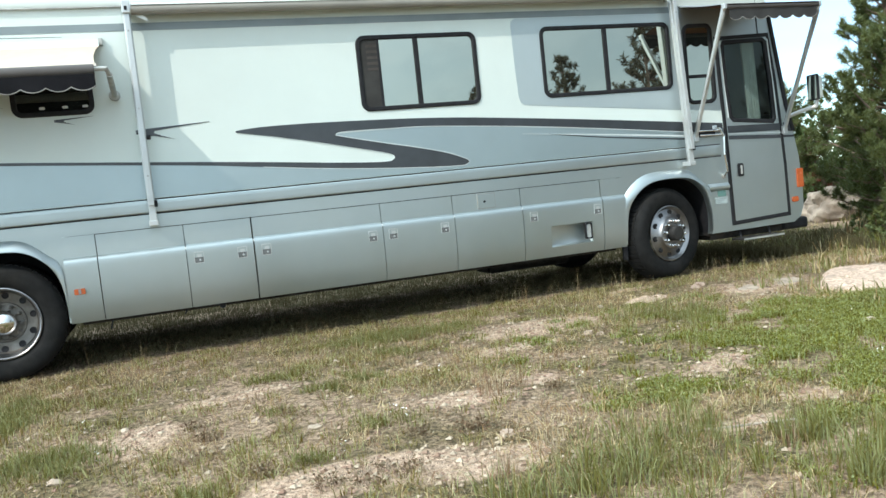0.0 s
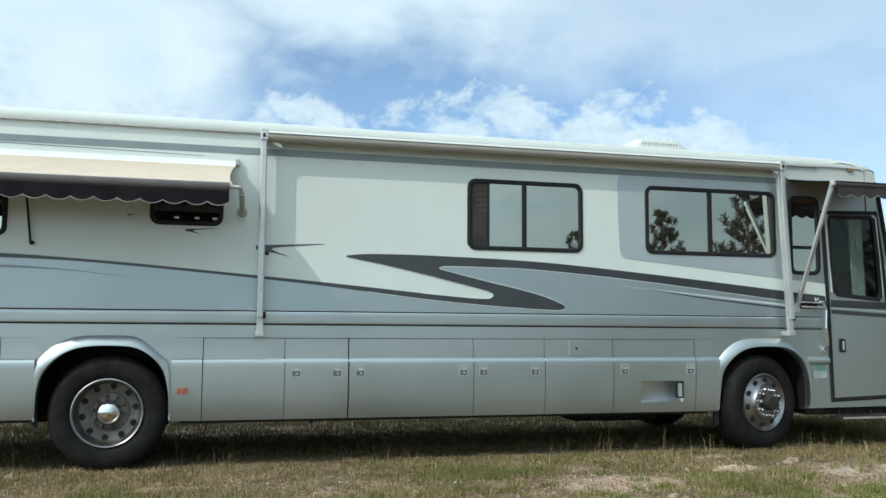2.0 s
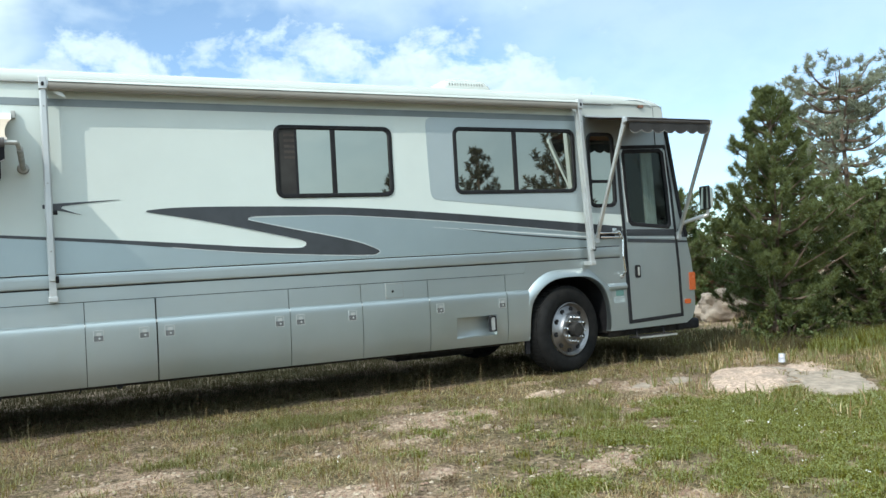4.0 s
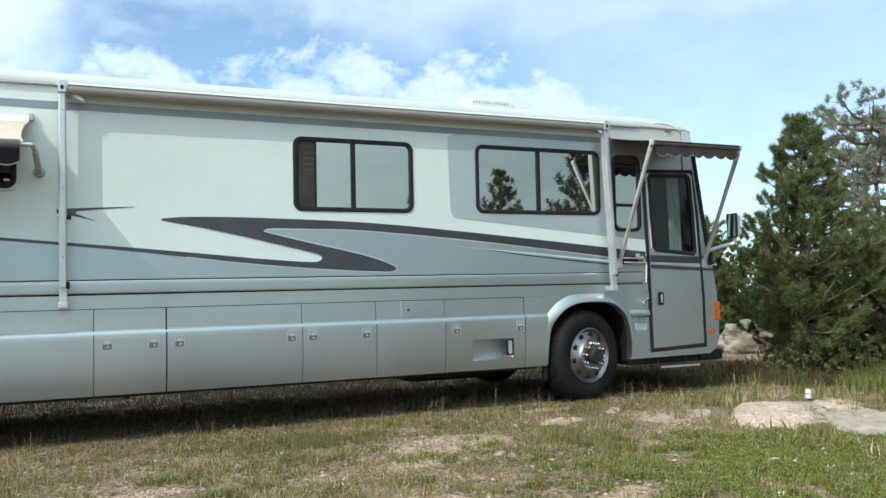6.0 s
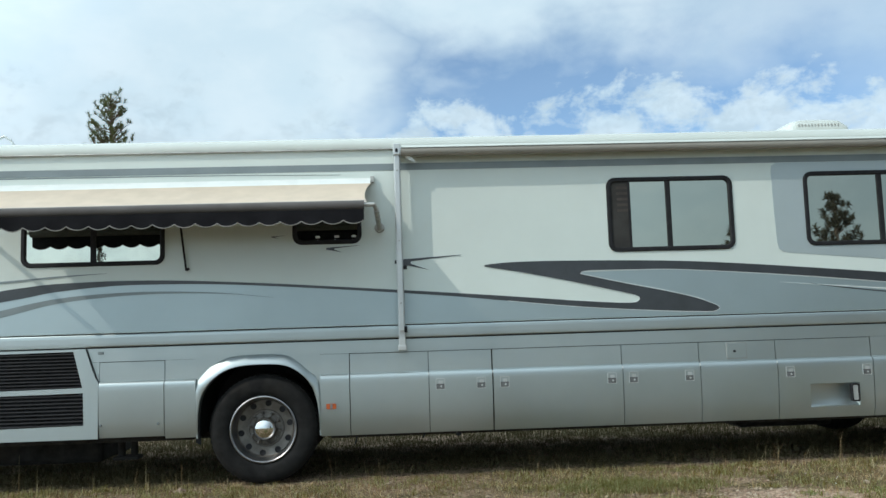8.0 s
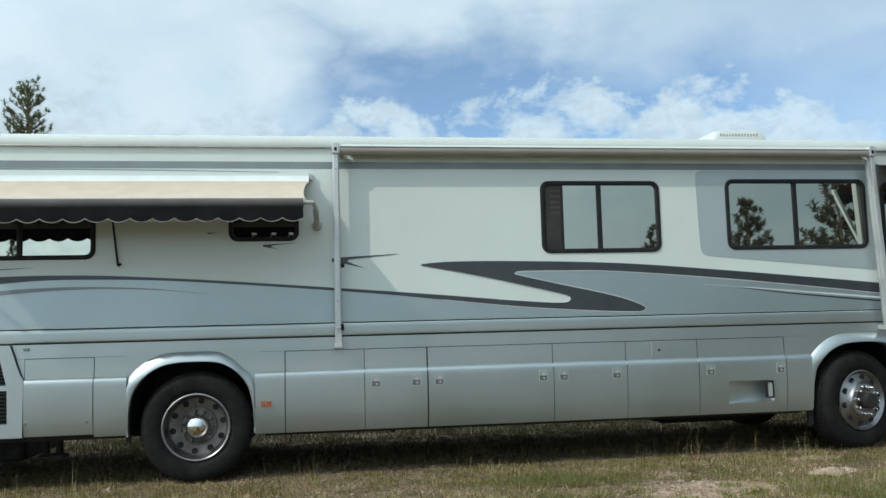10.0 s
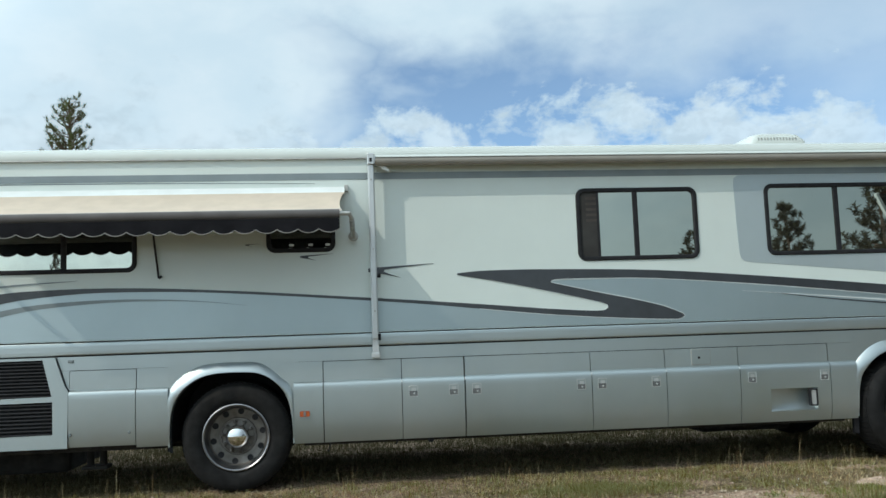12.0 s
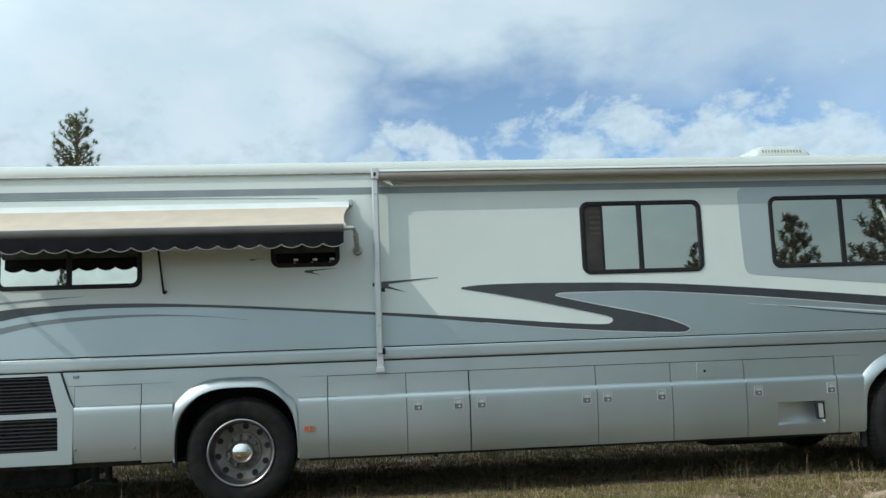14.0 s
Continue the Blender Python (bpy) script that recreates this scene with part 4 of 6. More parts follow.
band("pinstripe", [(8.25, 1.455), (8.405, 1.45)], [(8.25, 1.43), (8.41, 1.425)], STRIPE, "", -0.006, -0.001, 2)
part("bumper_skirt", box(B(), 7.25, 8.34, 0.14, 2.4, 0.34, 0.43, 0.02), UNDER, rv)
part("front_bumper", box(B(), 8.27, 8.63, 0.10, 2.4, 0.345, 0.475, 0.03), BLACK, rv, "dark rubber front bumper")

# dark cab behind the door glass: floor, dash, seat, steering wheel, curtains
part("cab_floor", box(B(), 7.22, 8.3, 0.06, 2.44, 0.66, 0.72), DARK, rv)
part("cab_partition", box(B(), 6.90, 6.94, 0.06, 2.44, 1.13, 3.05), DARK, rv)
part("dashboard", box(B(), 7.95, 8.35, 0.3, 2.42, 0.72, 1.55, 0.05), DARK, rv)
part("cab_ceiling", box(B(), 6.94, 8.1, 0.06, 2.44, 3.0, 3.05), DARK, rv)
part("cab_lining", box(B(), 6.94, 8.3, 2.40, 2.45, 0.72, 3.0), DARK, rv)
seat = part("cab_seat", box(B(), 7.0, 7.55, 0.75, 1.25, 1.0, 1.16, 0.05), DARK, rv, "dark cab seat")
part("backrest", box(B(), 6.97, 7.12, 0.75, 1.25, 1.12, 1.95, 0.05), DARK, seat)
bm = B()
for k in range(14):
    x = 7.86 + 0.012 * k + 0.004 * math.sin(k * 2.4)
    tube(bm, (x - 0.02 + 0.02 * math.sin(k), 0.045 + 0.03 * (k % 2), 1.66 - 0.05 * (k % 3)), (x - 0.05, 0.045 + 0.03 * (k % 2), 2.56), 0.020, 0.014, seg=6)
part("curtain", bm, CURTAIN, rv, "pale gathered cab curtain", smooth=True)


# entry door
def inset(loop, d):
    """The loop drawn in by d (convex, any turn)."""
    m = len(loop)
    cx, cz = sum(p[0] for p in loop) / m, sum(p[1] for p in loop) / m
    out = []
    for i in range(m):
        p, a, b = Vector(loop[i]), Vector(loop[i - 1]), Vector(loop[(i + 1) % m])
        n1 = (p - a).normalized()
        n2 = (b - p).normalized()
        p1, p2 = Vector((-n1.y, n1.x)), Vector((-n2.y, n2.x))
        c = Vector((cx, cz)) - p
        if p1.dot(c) < 0:
            p1 = -p1
        if p2.dot(c) < 0:
            p2 = -p2
        k = p1 + p2
        k *= d * 2 / max(k.length_squared, 0.5)
        out.append((p.x + k.x, p.y + k.y))
    return out


DOOR_GLASS_LOOP = [(7.515, 2.545), (8.045, 2.560), (8.085, 2.525), (8.125, 2.10), (8.145, 1.66), (8.115, 1.625), (7.575, 1.675), (7.535, 1.72), (7.505, 2.10), (7.49, 2.51)]
leaf = inset(DOOR, 0.030)
door = part("entry_door", slab(B(), leaf, [DOOR_GLASS_LOOP], -0.012, 0.03), SILVER, rv, "closed silver-blue entry door in a black seal")
part("door_seal", ring(B(), inset(DOOR, -0.012), inset(DOOR, 0.040), -0.014, 0.03, 0.006), BLACK, door, "black rubber door seal")
part("window_seal", ring(B(), inset(DOOR_GLASS_LOOP, -0.022), inset(DOOR_GLASS_LOOP, 0.022), -0.022, 0.02, 0.005), BLACK, door)
part("door_pane", slab(B(), DOOR_GLASS_LOOP, (), 0.0, 0.006), DOOR_GLASS, door, "dark clear door glass")
part("door_edge", slab(B(), [(7.463, 2.56), (7.478, 2.56), (7.512, 1.70), (7.497, 1.70)], (), -0.016, -0.010), PALE_LINE, door)
part("door_edge", slab(B(), [(8.112, 2.57), (8.126, 2.56), (8.182, 1.66), (8.168, 1.65)], (), -0.016, -0.010), PALE_LINE, door)
part("door_stripe", slab(B(), [(7.482, 1.615), (8.205, 1.595), (8.212, 1.515), (7.486, 1.535)], (), -0.017, -0.011), STRIPE, door)
part("door_stripe", slab(B(), [(7.488, 1.505), (8.214, 1.465), (8.218, 1.425), (7.490, 1.462)], (), -0.017, -0.011), STRIPE, door)
part("door_line", slab(B(), [(7.486, 1.530), (8.212, 1.495), (8.213, 1.485), (7.486, 1.520)], (), -0.017, -0.011), PALE_LINE, door)
handle = part("door_handle", slab(B(), rrect(7.575, 7.645, 1.035, 1.185, 0.02, 4), (), -0.030, -0.010), BLACK, door, "black paddle door handle")
part("paddle", box(B(), 7.598, 7.622, -0.046, -0.030, 1.06, 1.16, 0.006), ALU_DARK, handle)
# grab handle and latch beside the door
grab = part("grab_handle", bent_tube(B(), [(7.30, -0.005, 1.60), (7.335, -0.065, 1.59), (7.375, -0.075, 1.50), (7.365, -0.075, 1.30), (7.385, -0.075, 1.12), (7.38, -0.005, 1.06)], 0.014, 10), CHROME, rv, "bent chrome grab handle", smooth=True)
part("flange", lathe(B(), [(0.0, -0.02), (0.024, -0.018), (0.028, 0.0)], (7.38, -0.004, 1.06), 14), ALU_DARK, grab)
part("flange", box(B(), 7.27, 7.33, -0.03, -0.002, 1.575, 1.635, 0.006), CHROME, grab)
step = part("entry_step", box(B(), 7.52, 8.08, -0.10, 0.12, 0.315, 0.340, 0.006), UNDER, rv, "folding entry step under the door")
for x in (7.58, 7.99):
    part("step_arm", tube(B(), (x, 0.02, 0.33), (x + 0.02, 0.08, 0.44), 0.014, seg=8), BLACK, step)
part("step_lip", box(B(), 7.52, 8.08, -0.106, -0.098, 0.318, 0.338), ALU_DARK, step)
hinge = part("hold_open_bracket", box(B(), 7.06, 7.30, -0.030, -0.006, 1.515, 1.600, 0.006), BLACK, rv, "dark folded bracket with chrome bars beside the door")
for z, x0, x1 in ((1.585, 7.03, 7.36), (1.535, 7.08, 7.40)):
    part("bar", tube(B(), (x0, -0.045, z), (x1, -0.050, z - 0.012), 0.011, seg=8), CHROME, hinge, smooth=True)
# stickers beside the arch
part("sticker", slab(B(), rrect(7.285, 7.395, 0.835, 0.915, 0.006, 2), (), -0.005, -0.001), GREEN_LABEL, rv, "small green sticker")
st = part("sticker", slab(B(), rrect(7.25, 7.41, 0.755, 0.825, 0.006, 2), (), -0.005, -0.001), PALE_LABEL, rv, "small pale sticker")
for k in range(3):
    part("text_bar", box(B(), 7.265, 7.395 - 0.03 * k, -0.0065, -0.0045, 0.807 - 0.018 * k, 0.813 - 0.018 * k), GREY_STRIPE, st)
part("cab_ledge", along_x(B(), [(-0.004, 0.985), (-0.030, 0.950), (-0.028, 0.925), (-0.002, 0.90), (0.0, 0.99)], 7.165, 7.44), SILVER, rv)

# mirror on its arm
mirror = part("door_mirror", box(B(), 8.49, 8.57, -0.34, -0.20, 1.82, 2.08, 0.03), ROOF_WHITE, rv, "tall white door mirror on a bent arm")
part("mirror_rim", box(B(), 8.475, 8.502, -0.355, -0.185, 1.805, 2.095, 0.012), BLACK, mirror)
part("mirror_glass", box(B(), 8.468, 8.476, -0.34, -0.20, 1.82, 2.08), GLASS, mirror)
part("mirror_arm", bent_tube(B(), [(8.34, -0.01, 1.66), (8.42, -0.12, 1.70), (8.53, -0.25, 1.74), (8.54, -0.27, 1.83)], 0.022, 8), ALU, mirror, smooth=True)

# ---- patio awning, rolled up along the roof edge ----
roller = tube(B(), (1.325, -0.140, 3.046), (6.79, -0.140, 3.046), 0.046, seg=24)
patio = part("patio_awning", roller, CANVAS_ROLL, rv, "rolled patio awning along the roof edge", smooth=True)
cover = [(-0.020, 3.088), (-0.06, 3.106), (-0.130, 3.106), (-0.168, 3.096), (-0.190, 3.074), (-0.184, 3.072), (-0.165, 3.090), (-0.130, 3.099), (-0.06, 3.098), (-0.02, 3.080)]
part("metal_cover", along_x(B(), cover, 1.33, 6.785, cuts=3), ROOF_WHITE, patio, "white metal awning cover", smooth=True)
part("loose_flap", slab(B(), spline([(1.36, 3.012), (1.405, 3.0), (1.44, 2.98), (1.46, 2.945)], 4) + spline([(1.435, 2.955), (1.40, 2.968), (1.365, 2.99)], 4), (), -0.13, -0.126), CANVAS_WHITE, patio, "loose pale fabric end")
part("loose_flap", slab(B(), [(6.60, 3.02), (6.77, 3.03), (6.765, 2.965), (6.70, 3.0)], (), -0.15, -0.146), CANVAS_WHITE, patio)
for x0, low, lean in ((1.257, 1.205, 0.004), (6.812, 1.235, 0.05)):
    x1 = x0 + 0.062

    def leant(bm):
        """Slid along the wall with height: the arm stands a little out of plumb."""
        for v in bm.verts:
            v.co.x += lean * (2.2 - v.co.z)
        return bm

    def arm_box(*size, bevel=0.006):
        return leant(box(B(), *size, bevel))

    arm = part("awning_arm", arm_box(x0, x1, -0.130, -0.086, low, 3.085), ALU, patio, "upright aluminium awning arm")
    part("inner_arm", arm_box(x0 + 0.008, x1 - 0.008, -0.174, -0.131, low + 0.16, 3.10, bevel=0.005), ALU, arm)
    part("arm_head", arm_box(x0 - 0.002, x1 + 0.002, -0.195, -0.012, 3.005, 3.112), ALU, arm)
    part("foot_bracket", arm_box(x0 - 0.008, x1 + 0.008, -0.138, 0.0, low - 0.018, low + 0.03), ALU, arm)
    part("foot_bracket", arm_box(x0 + 0.054, x1 + 0.020, -0.150, -0.100, low + 0.145, low + 0.205), BLACK, arm)
    part("end_cap", leant(tube(B(), (x0 + 0.064, -0.140, 3.046), (x0 + 0.085, -0.140, 3.046) if x0 < 3 else (x0 - 0.012, -0.140, 3.046), 0.045, seg=18)), ALU, arm)
    part("knob", leant(tube(B(), (x0 + 0.060, -0.11, 1.955), (x0 + 0.096, -0.11, 1.955), 0.020, seg=10)), BLACK, arm)
    part("catch", arm_box(x0 + 0.018, x0 + 0.042, -0.202, -0.194, 3.03, 3.065), BLACK, arm)
    for k in range(3):
        z = (1.62, 2.20, 2.86)[k]
        part("rivet", leant(tube(B(), (x0 + 0.031, -0.177, z), (x0 + 0.031, -0.171, z), 0.008, seg=8)), ALU_DARK, arm)


def scallops(x0, x1, y, z_top, z_low, count, depth=0.032):
    """A hanging valance with a scalloped edge, slightly wavy."""
    bm = B()
    n = count * 10
    top, low = [], []
    for k in range(n + 1):
        x = x0 + (x1 - x0) * k / n
        u = (k % 10) / 10
        dip = depth * (4 * u * (1 - u))
        yy = y + 0.008 * math.sin(k * 0.33)
        top.append((x, y, z_top))
        low.append((x, yy, z_low + depth - dip))
    for line_y in (0.0, 0.004):
        a = [bm.verts.new((x, yy + line_y, z)) for x, yy, z in top]
        b = [bm.verts.new((x, yy + line_y, z)) for x, yy, z in low]
        for k in range(n):
            bm.faces.new((a[k], a[k + 1], b[k + 1], b[k]))
    return bm, low


# ---- rear window awning, drawn out ----
AX0, AX1, AY = -2.44, 1.02, -0.68
cloth = [(-0.03, 2.818), (-0.125, 2.752), (-0.22, 2.706), (-0.36, 2.635), (-0.50, 2.565), (-0.60, 2.522), (AY + 0.005, 2.488)]


def sheet(bm, profile, x0, x1, cuts, thick=0.004, bow=0.0, hollow=()):
    for off in (0.0, -thick):
        rows = []
        for i in range(cuts + 1):
            u = i / cuts
            x = x0 + (x1 - x0) * u
            rows.append([bm.verts.new((x - (hollow[k] if hollow and i == cuts else 0.0), y, z + off - bow * math.sin(math.pi * u) * (1 - abs(2 * k / (len(profile) - 1) - 1)))) for k, (y, z) in enumerate(profile)])
        for a, b in zip(rows, rows[1:]):
            for k in range(len(profile) - 1):
                bm.faces.new((a[k], a[k + 1], b[k + 1], b[k]))
    return bm


HOLLOW = (0.0, 0.028, 0.045, 0.045, 0.035, 0.030)
wa = part("window_awning", sheet(B(), cloth[1:6], AX0 + 0.01, AX1 + 0.015, 10, bow=0.01, hollow=HOLLOW), CANVAS_CREAM, rv, "cream fabric window awning, drawn out, dark scalloped valance", smooth=True)
part("hem_band", sheet(B(), cloth[5:], AX0 + 0.01, AX1 - 0.01, 10), CANVAS_HEM, wa, "beige-grey lower band of the awning", smooth=True)
part("awning_rail", box(B(), AX0, AX1, -0.03, -0.001, 2.797, 2.824, 0.004), CANVAS_WHITE, wa)
part("top_band", sheet(B(), cloth[:2], AX0 + 0.012, AX1 + 0.012, 6), CANVAS_WHITE, wa, "white top band of the awning")
part("rail_end", box(B(), AX1 + 0.01, AX1 + 0.045, -0.045, -0.001, 2.775, 2.838, 0.005), ALU_DARK, wa)
part("roller", tube(B(), (AX0 + 0.02, AY + 0.006, 2.462), (AX1 - 0.03, AY + 0.006, 2.462), 0.044, seg=16), CANVAS_ROLLER, wa, "taupe awning roller", smooth=True)
bm, low = scallops(AX0 + 0.02, AX1 - 0.03, AY - 0.034, 2.424, 2.298, 19)
val = part("valance", bm, CANVAS_DARK, wa, "dark scalloped valance", smooth=True)
bm = B()
for a, b in zip(low, low[1:]):
    tube(bm, a, b, 0.0045, seg=5, caps=False)
part("edging", bm, EDGING, val)
# second sheet close under the cloth, near black
part("under_sheet", sheet(B(), [(y, z - 0.009) for y, z in cloth[1:]], AX0 + 0.01, AX1 + 0.01, 10, bow=0.01, hollow=HOLLOW), CANVAS_DARK, wa)
for x, s in ((AX1, 1), (AX0, -1)):
    bm = bent_tube(B(), [(x + 0.085 * s, -0.02, 2.345), (x + 0.075 * s, AY + 0.05, 2.425)], 0.024, 10)
    bent_tube(bm, [(x + 0.075 * s, AY + 0.05, 2.425), (x + 0.055 * s, AY, 2.466), (x - 0.03 * s, AY, 2.466)], 0.018, 8)
    arm = part("support_arm", bm, ALU_DARK, wa, "bent aluminium support arm", smooth=True)
    part("pivot", lathe(B(), [(0.0, -0.05), (0.042, -0.045), (0.048, 0.0)], (x + 0.085 * s, -0.002, 2.345), 16), ALU_DARK, arm)
rod = part("pull_strap", tube(B(), (-0.765, -0.055, 2.60), (-0.692, -0.045, 1.985), 0.010, seg=8), BLACK, wa, "black pull rod hanging under the awning")
part("rod_hook", tube(B(), (-0.692, -0.045, 1.985), (-0.665, -0.045, 2.005), 0.012, seg=8), BLACK, rod)

# ---- entry awning over the door ----
EX0, EX1, EY, EZ = 6.97, 8.185, -0.75, 2.775
cloth = [(-0.01, 2.948), (-0.15, 2.912), (-0.34, 2.872), (-0.55, 2.836), (EY - 0.03, 2.800)]
ea = part("entry_awning", sheet(B(), cloth, EX0 + 0.03, EX1 - 0.03, 8, bow=0.015), CANVAS_ROLLER, rv, "small awning drawn out over the entry door", smooth=True)
# second sheet close under the cloth, brown
part("under_sheet", sheet(B(), [(y, z - 0.008) for y, z in cloth], EX0 + 0.03, EX1 - 0.03, 8, bow=0.015), CANVAS_BROWN, ea, "brown awning underside", smooth=True)
part("awning_rail", box(B(), EX0, EX1, -0.03, -0.009, 2.938, 2.962, 0.004), ALU, ea)
part("roller", tube(B(), (EX0 + 0.02, EY, EZ + 0.005), (EX1 - 0.02, EY, EZ + 0.005), 0.028, seg=14), CANVAS_ROLLER, ea, smooth=True)
bm, low = scallops(EX0 + 0.05, EX1 - 0.05, EY - 0.008, EZ, EZ - 0.135, 7)
val = part("valance", bm, CANVAS_GREY, ea, "dark scalloped valance", smooth=True)
bm = B()
for a, b in zip(low, low[1:]):
    tube(bm, a, b, 0.0035, seg=5, caps=False)
part("edging", bm, EDGING, val)
for x, foot in ((EX0, 0.065), (EX1, 0.075)):
    arm = part("support_arm", bar(B(), (x + foot, -0.03, 1.52), (x, EY, EZ + 0.02), 0.034, 0.030), ALU, ea, "slanting aluminium support arm")
    part("inner_arm", bar(B(), (x + foot, -0.055, 1.60), (x, EY + 0.02, EZ - 0.05), 0.020, 0.040), ALU_DARK, arm)
    part("arm_foot", box(B(), x + foot - 0.03, x + foot + 0.03, -0.05, 0.0, 1.47, 1.56, 0.006), ALU, arm)
    part("arm_head", box(B(), x - 0.017, x + 0.017, EY - 0.022, EY + 0.03, EZ - 0.02, EZ + 0.032, 0.006), ALU, arm)

# ---- on the roof ----
ac = thing("roof_air_conditioner", (5.92, 1.25, 3.27), "low white roof air conditioner with vent slots", "air conditioner")
bm = B()
rows = []
for z, d in ((3.26, 0.0), (3.38, 0.03), (3.46, 0.06), (3.53, 0.12), (3.555, 0.20)):
    rows.append([bm.verts.new((x, y, z)) for x, y in rrect(5.53 + d, 6.34 - d, 0.85 + d * 0.7, 1.65 - d * 0.7, 0.09, 4)])
for a, b in zip(rows, rows[1:]):
    for k in range(len(a)):
        bm.faces.new((a[k], a[(k + 1) % len(a)], b[(k + 1) % len(a)], b[k]))
bm.faces.new(rows[-1])
part("shroud", bm, ROOF_WHITE, ac, smooth=True)
for k in range(13):
    x = 5.70 + 0.037 * k
    part("vent_slot", box(B(), x - 0.006, x + 0.006, 0.890, 0.915, 3.440, 3.488), ALU_DARK, ac)
single("roof_antenna", tube(tube(B(), (7.35, 0.35, 3.25), (7.35, 0.35, 3.285), 0.03, 0.016, seg=10), (7.35, 0.35, 3.285), (7.355, 0.35, 3.325), 0.006, seg=8), ALU_DARK, (7.35, 0.35, 3.25), "stubby grey antenna on the motorhome roof", "antenna")
single("roof_rail", bent_tube(B(), [(-2.64, 0.30, 3.24), (-2.60, 0.30, 3.33), (-2.52, 0.30, 3.37), (-2.46, 0.30, 3.33), (-2.40, 0.30, 3.24)], 0.012, 8), PALE_LINE, (-2.52, 0.30, 3.24), "pale curved rail on the motorhome roof", "rail", smooth=True)


# ---- ground ----
def height(x, y):
    """The lie of the land: nearly level where the motorhome stands, gently uneven elsewhere."""
    v = Vector((x, y, 0))
    away = min(1.0, max(0.0, (-0.6 - y) / 1.5)) if y < 0.5 and -4 < x < 9 else (0.0 if -4 < x < 8.6 and y < 3.2 else 1.0)
    h = 0.035 * noise.noise(v * 0.5) + 0.02 * noise.noise(v * 1.6 + Vector((5, 2, 0)))
    r = math.hypot(x - 4, y)
    far = max(0.0, r - 22.0)
    return h * away + 0.010 * noise.noise(v * 6.0) + (0.009 * noise.noise(v * 15.0) if -6 < y < 0 and -3 < x < 10 else 0.0) - 0.010 - 0.02 * far + 0.006 * far * noise.noise(v * 0.02)


# worn sandy spots, green tussocks and lush cushions: centre x, y and half widths
WORN = [(1.98, -4.15, 0.70, 0.26), (2.55, -4.38, 0.40, 0.20), (0.55, -0.92, 0.40, 0.12), (1.0, -2.75, 0.34, 0.36), (1.62, -2.05, 0.5, 0.16), (4.3, -1.45, 0.70, 0.40), (3.7, -2.05, 0.34, 0.15),
        (2.9, -3.25, 0.36, 0.22), (4.42, -3.57, 0.22, 0.18), (4.36, -4.46, 0.30, 0.13), (3.75, -4.62, 0.34, 0.10), (4.0, -5.1, 0.40, 0.14), (5.9, -0.25, 0.35, 0.12), (4.60, -3.42, 0.2, 0.14), (6.15, -3.92, 0.25, 0.10), (6.6, -1.3, 0.4, 0.3), (8.9, -0.6, 0.6, 0.35), (3.4, -3.0, 0.3, 0.18), (-0.5, -1.2, 0.4, 0.2)]
TUSSOCK = [(1.92, -1.69, 0.28, 0.14), (2.23, -2.4, 0.18, 0.11), (2.35, -3.45, 0.24, 0.16), (1.3, -3.95, 0.22, 0.16), (1.84, -2.79, 0.10, 0.12), (0.12, -1.55, 0.36, 0.75), (0.45, -2.95, 0.55, 0.36),
           (5.25, -2.1, 0.25, 0.3), (1.82, -3.78, 0.16, 0.1), (2.5, -2.2, 0.2, 0.14), (3.2, -0.8, 0.9, 0.3), (3.0, -1.5, 0.35, 0.2)]
CUSHION = [(3.86, -4.0, 0.42, 0.30), (5.95, -3.5, 1.25, 1.05), (5.2, -4.4, 0.70, 0.65), (6.4, -2.65, 1.1, 0.5), (4.98, -2.95, 0.34, 0.34), (4.7, -5.05, 0.45, 0.28), (6.9, -3.4, 1.2, 0.9), (4.25, -4.85, 0.34, 0.09)]


def zone(spots, x, y):
    """1 at the heart of a spot, 0 on its rim, below 0 outside."""
    return max(-0.6, max(1.0 - math.hypot((x - cx) / rx, (y - cy) / ry) for cx, cy, rx, ry in spots))


def ground_sheet():
    xs = sorted({round(-12 + 0.25 * k, 3) for k in range(37)} | {round(-3.0 + 0.06 * k, 3) for k in range(210)} | {round(9.75 + 0.25 * k, 3) for k in range(25)} | {-800, -400, -200, -100, -60, -40, -30, -24, -19, -15, 18, 21, 25, 30, 40, 60, 100, 200, 400, 800})
    ys = sorted({round(-14 + 0.3 * k, 3) for k in range(27)} | {round(-6.0 + 0.06 * k, 3) for k in range(105)} | {round(0.4 + 0.25 * k, 3) for k in range(53)} | {-800, -400, -200, -100, -60, -40, -30, -24, -19, -16, 14.5, 17, 20, 25, 32, 42, 60, 100, 200, 400, 800})
    verts = [(x, y, height(x, y)) for y in ys for x in xs]
    w = len(xs)
    faces = [(j * w + i, j * w + i + 1, (j + 1) * w + i + 1, (j + 1) * w + i) for j in range(len(ys) - 1) for i in range(w - 1)]
    me = bpy.data.meshes.new("ground")
    me.from_pydata(verts, [], faces)
    worn = me.attributes.new("worn", "FLOAT", "POINT")
    worn.data.foreach_set("value", [zone(WORN, x, y) if -4 < x < 10 and -6.5 < y < 0.2 else -0.2 for x, y, z in verts])
    me.materials.append(GROUND)
    me.shade_smooth()
    return tagged(new("ground", me), "dry sandy meadow ground with sparse grass", "ground", kind="structure")


ground_sheet()


# ---- grass and small growth ----
rng = np.random.default_rng(7)


def patch(x, y, scale, seed):
    return noise.fractal(Vector((x * scale + seed, y * scale - seed, seed * 0.37)), 0.9, 2.0, 3)


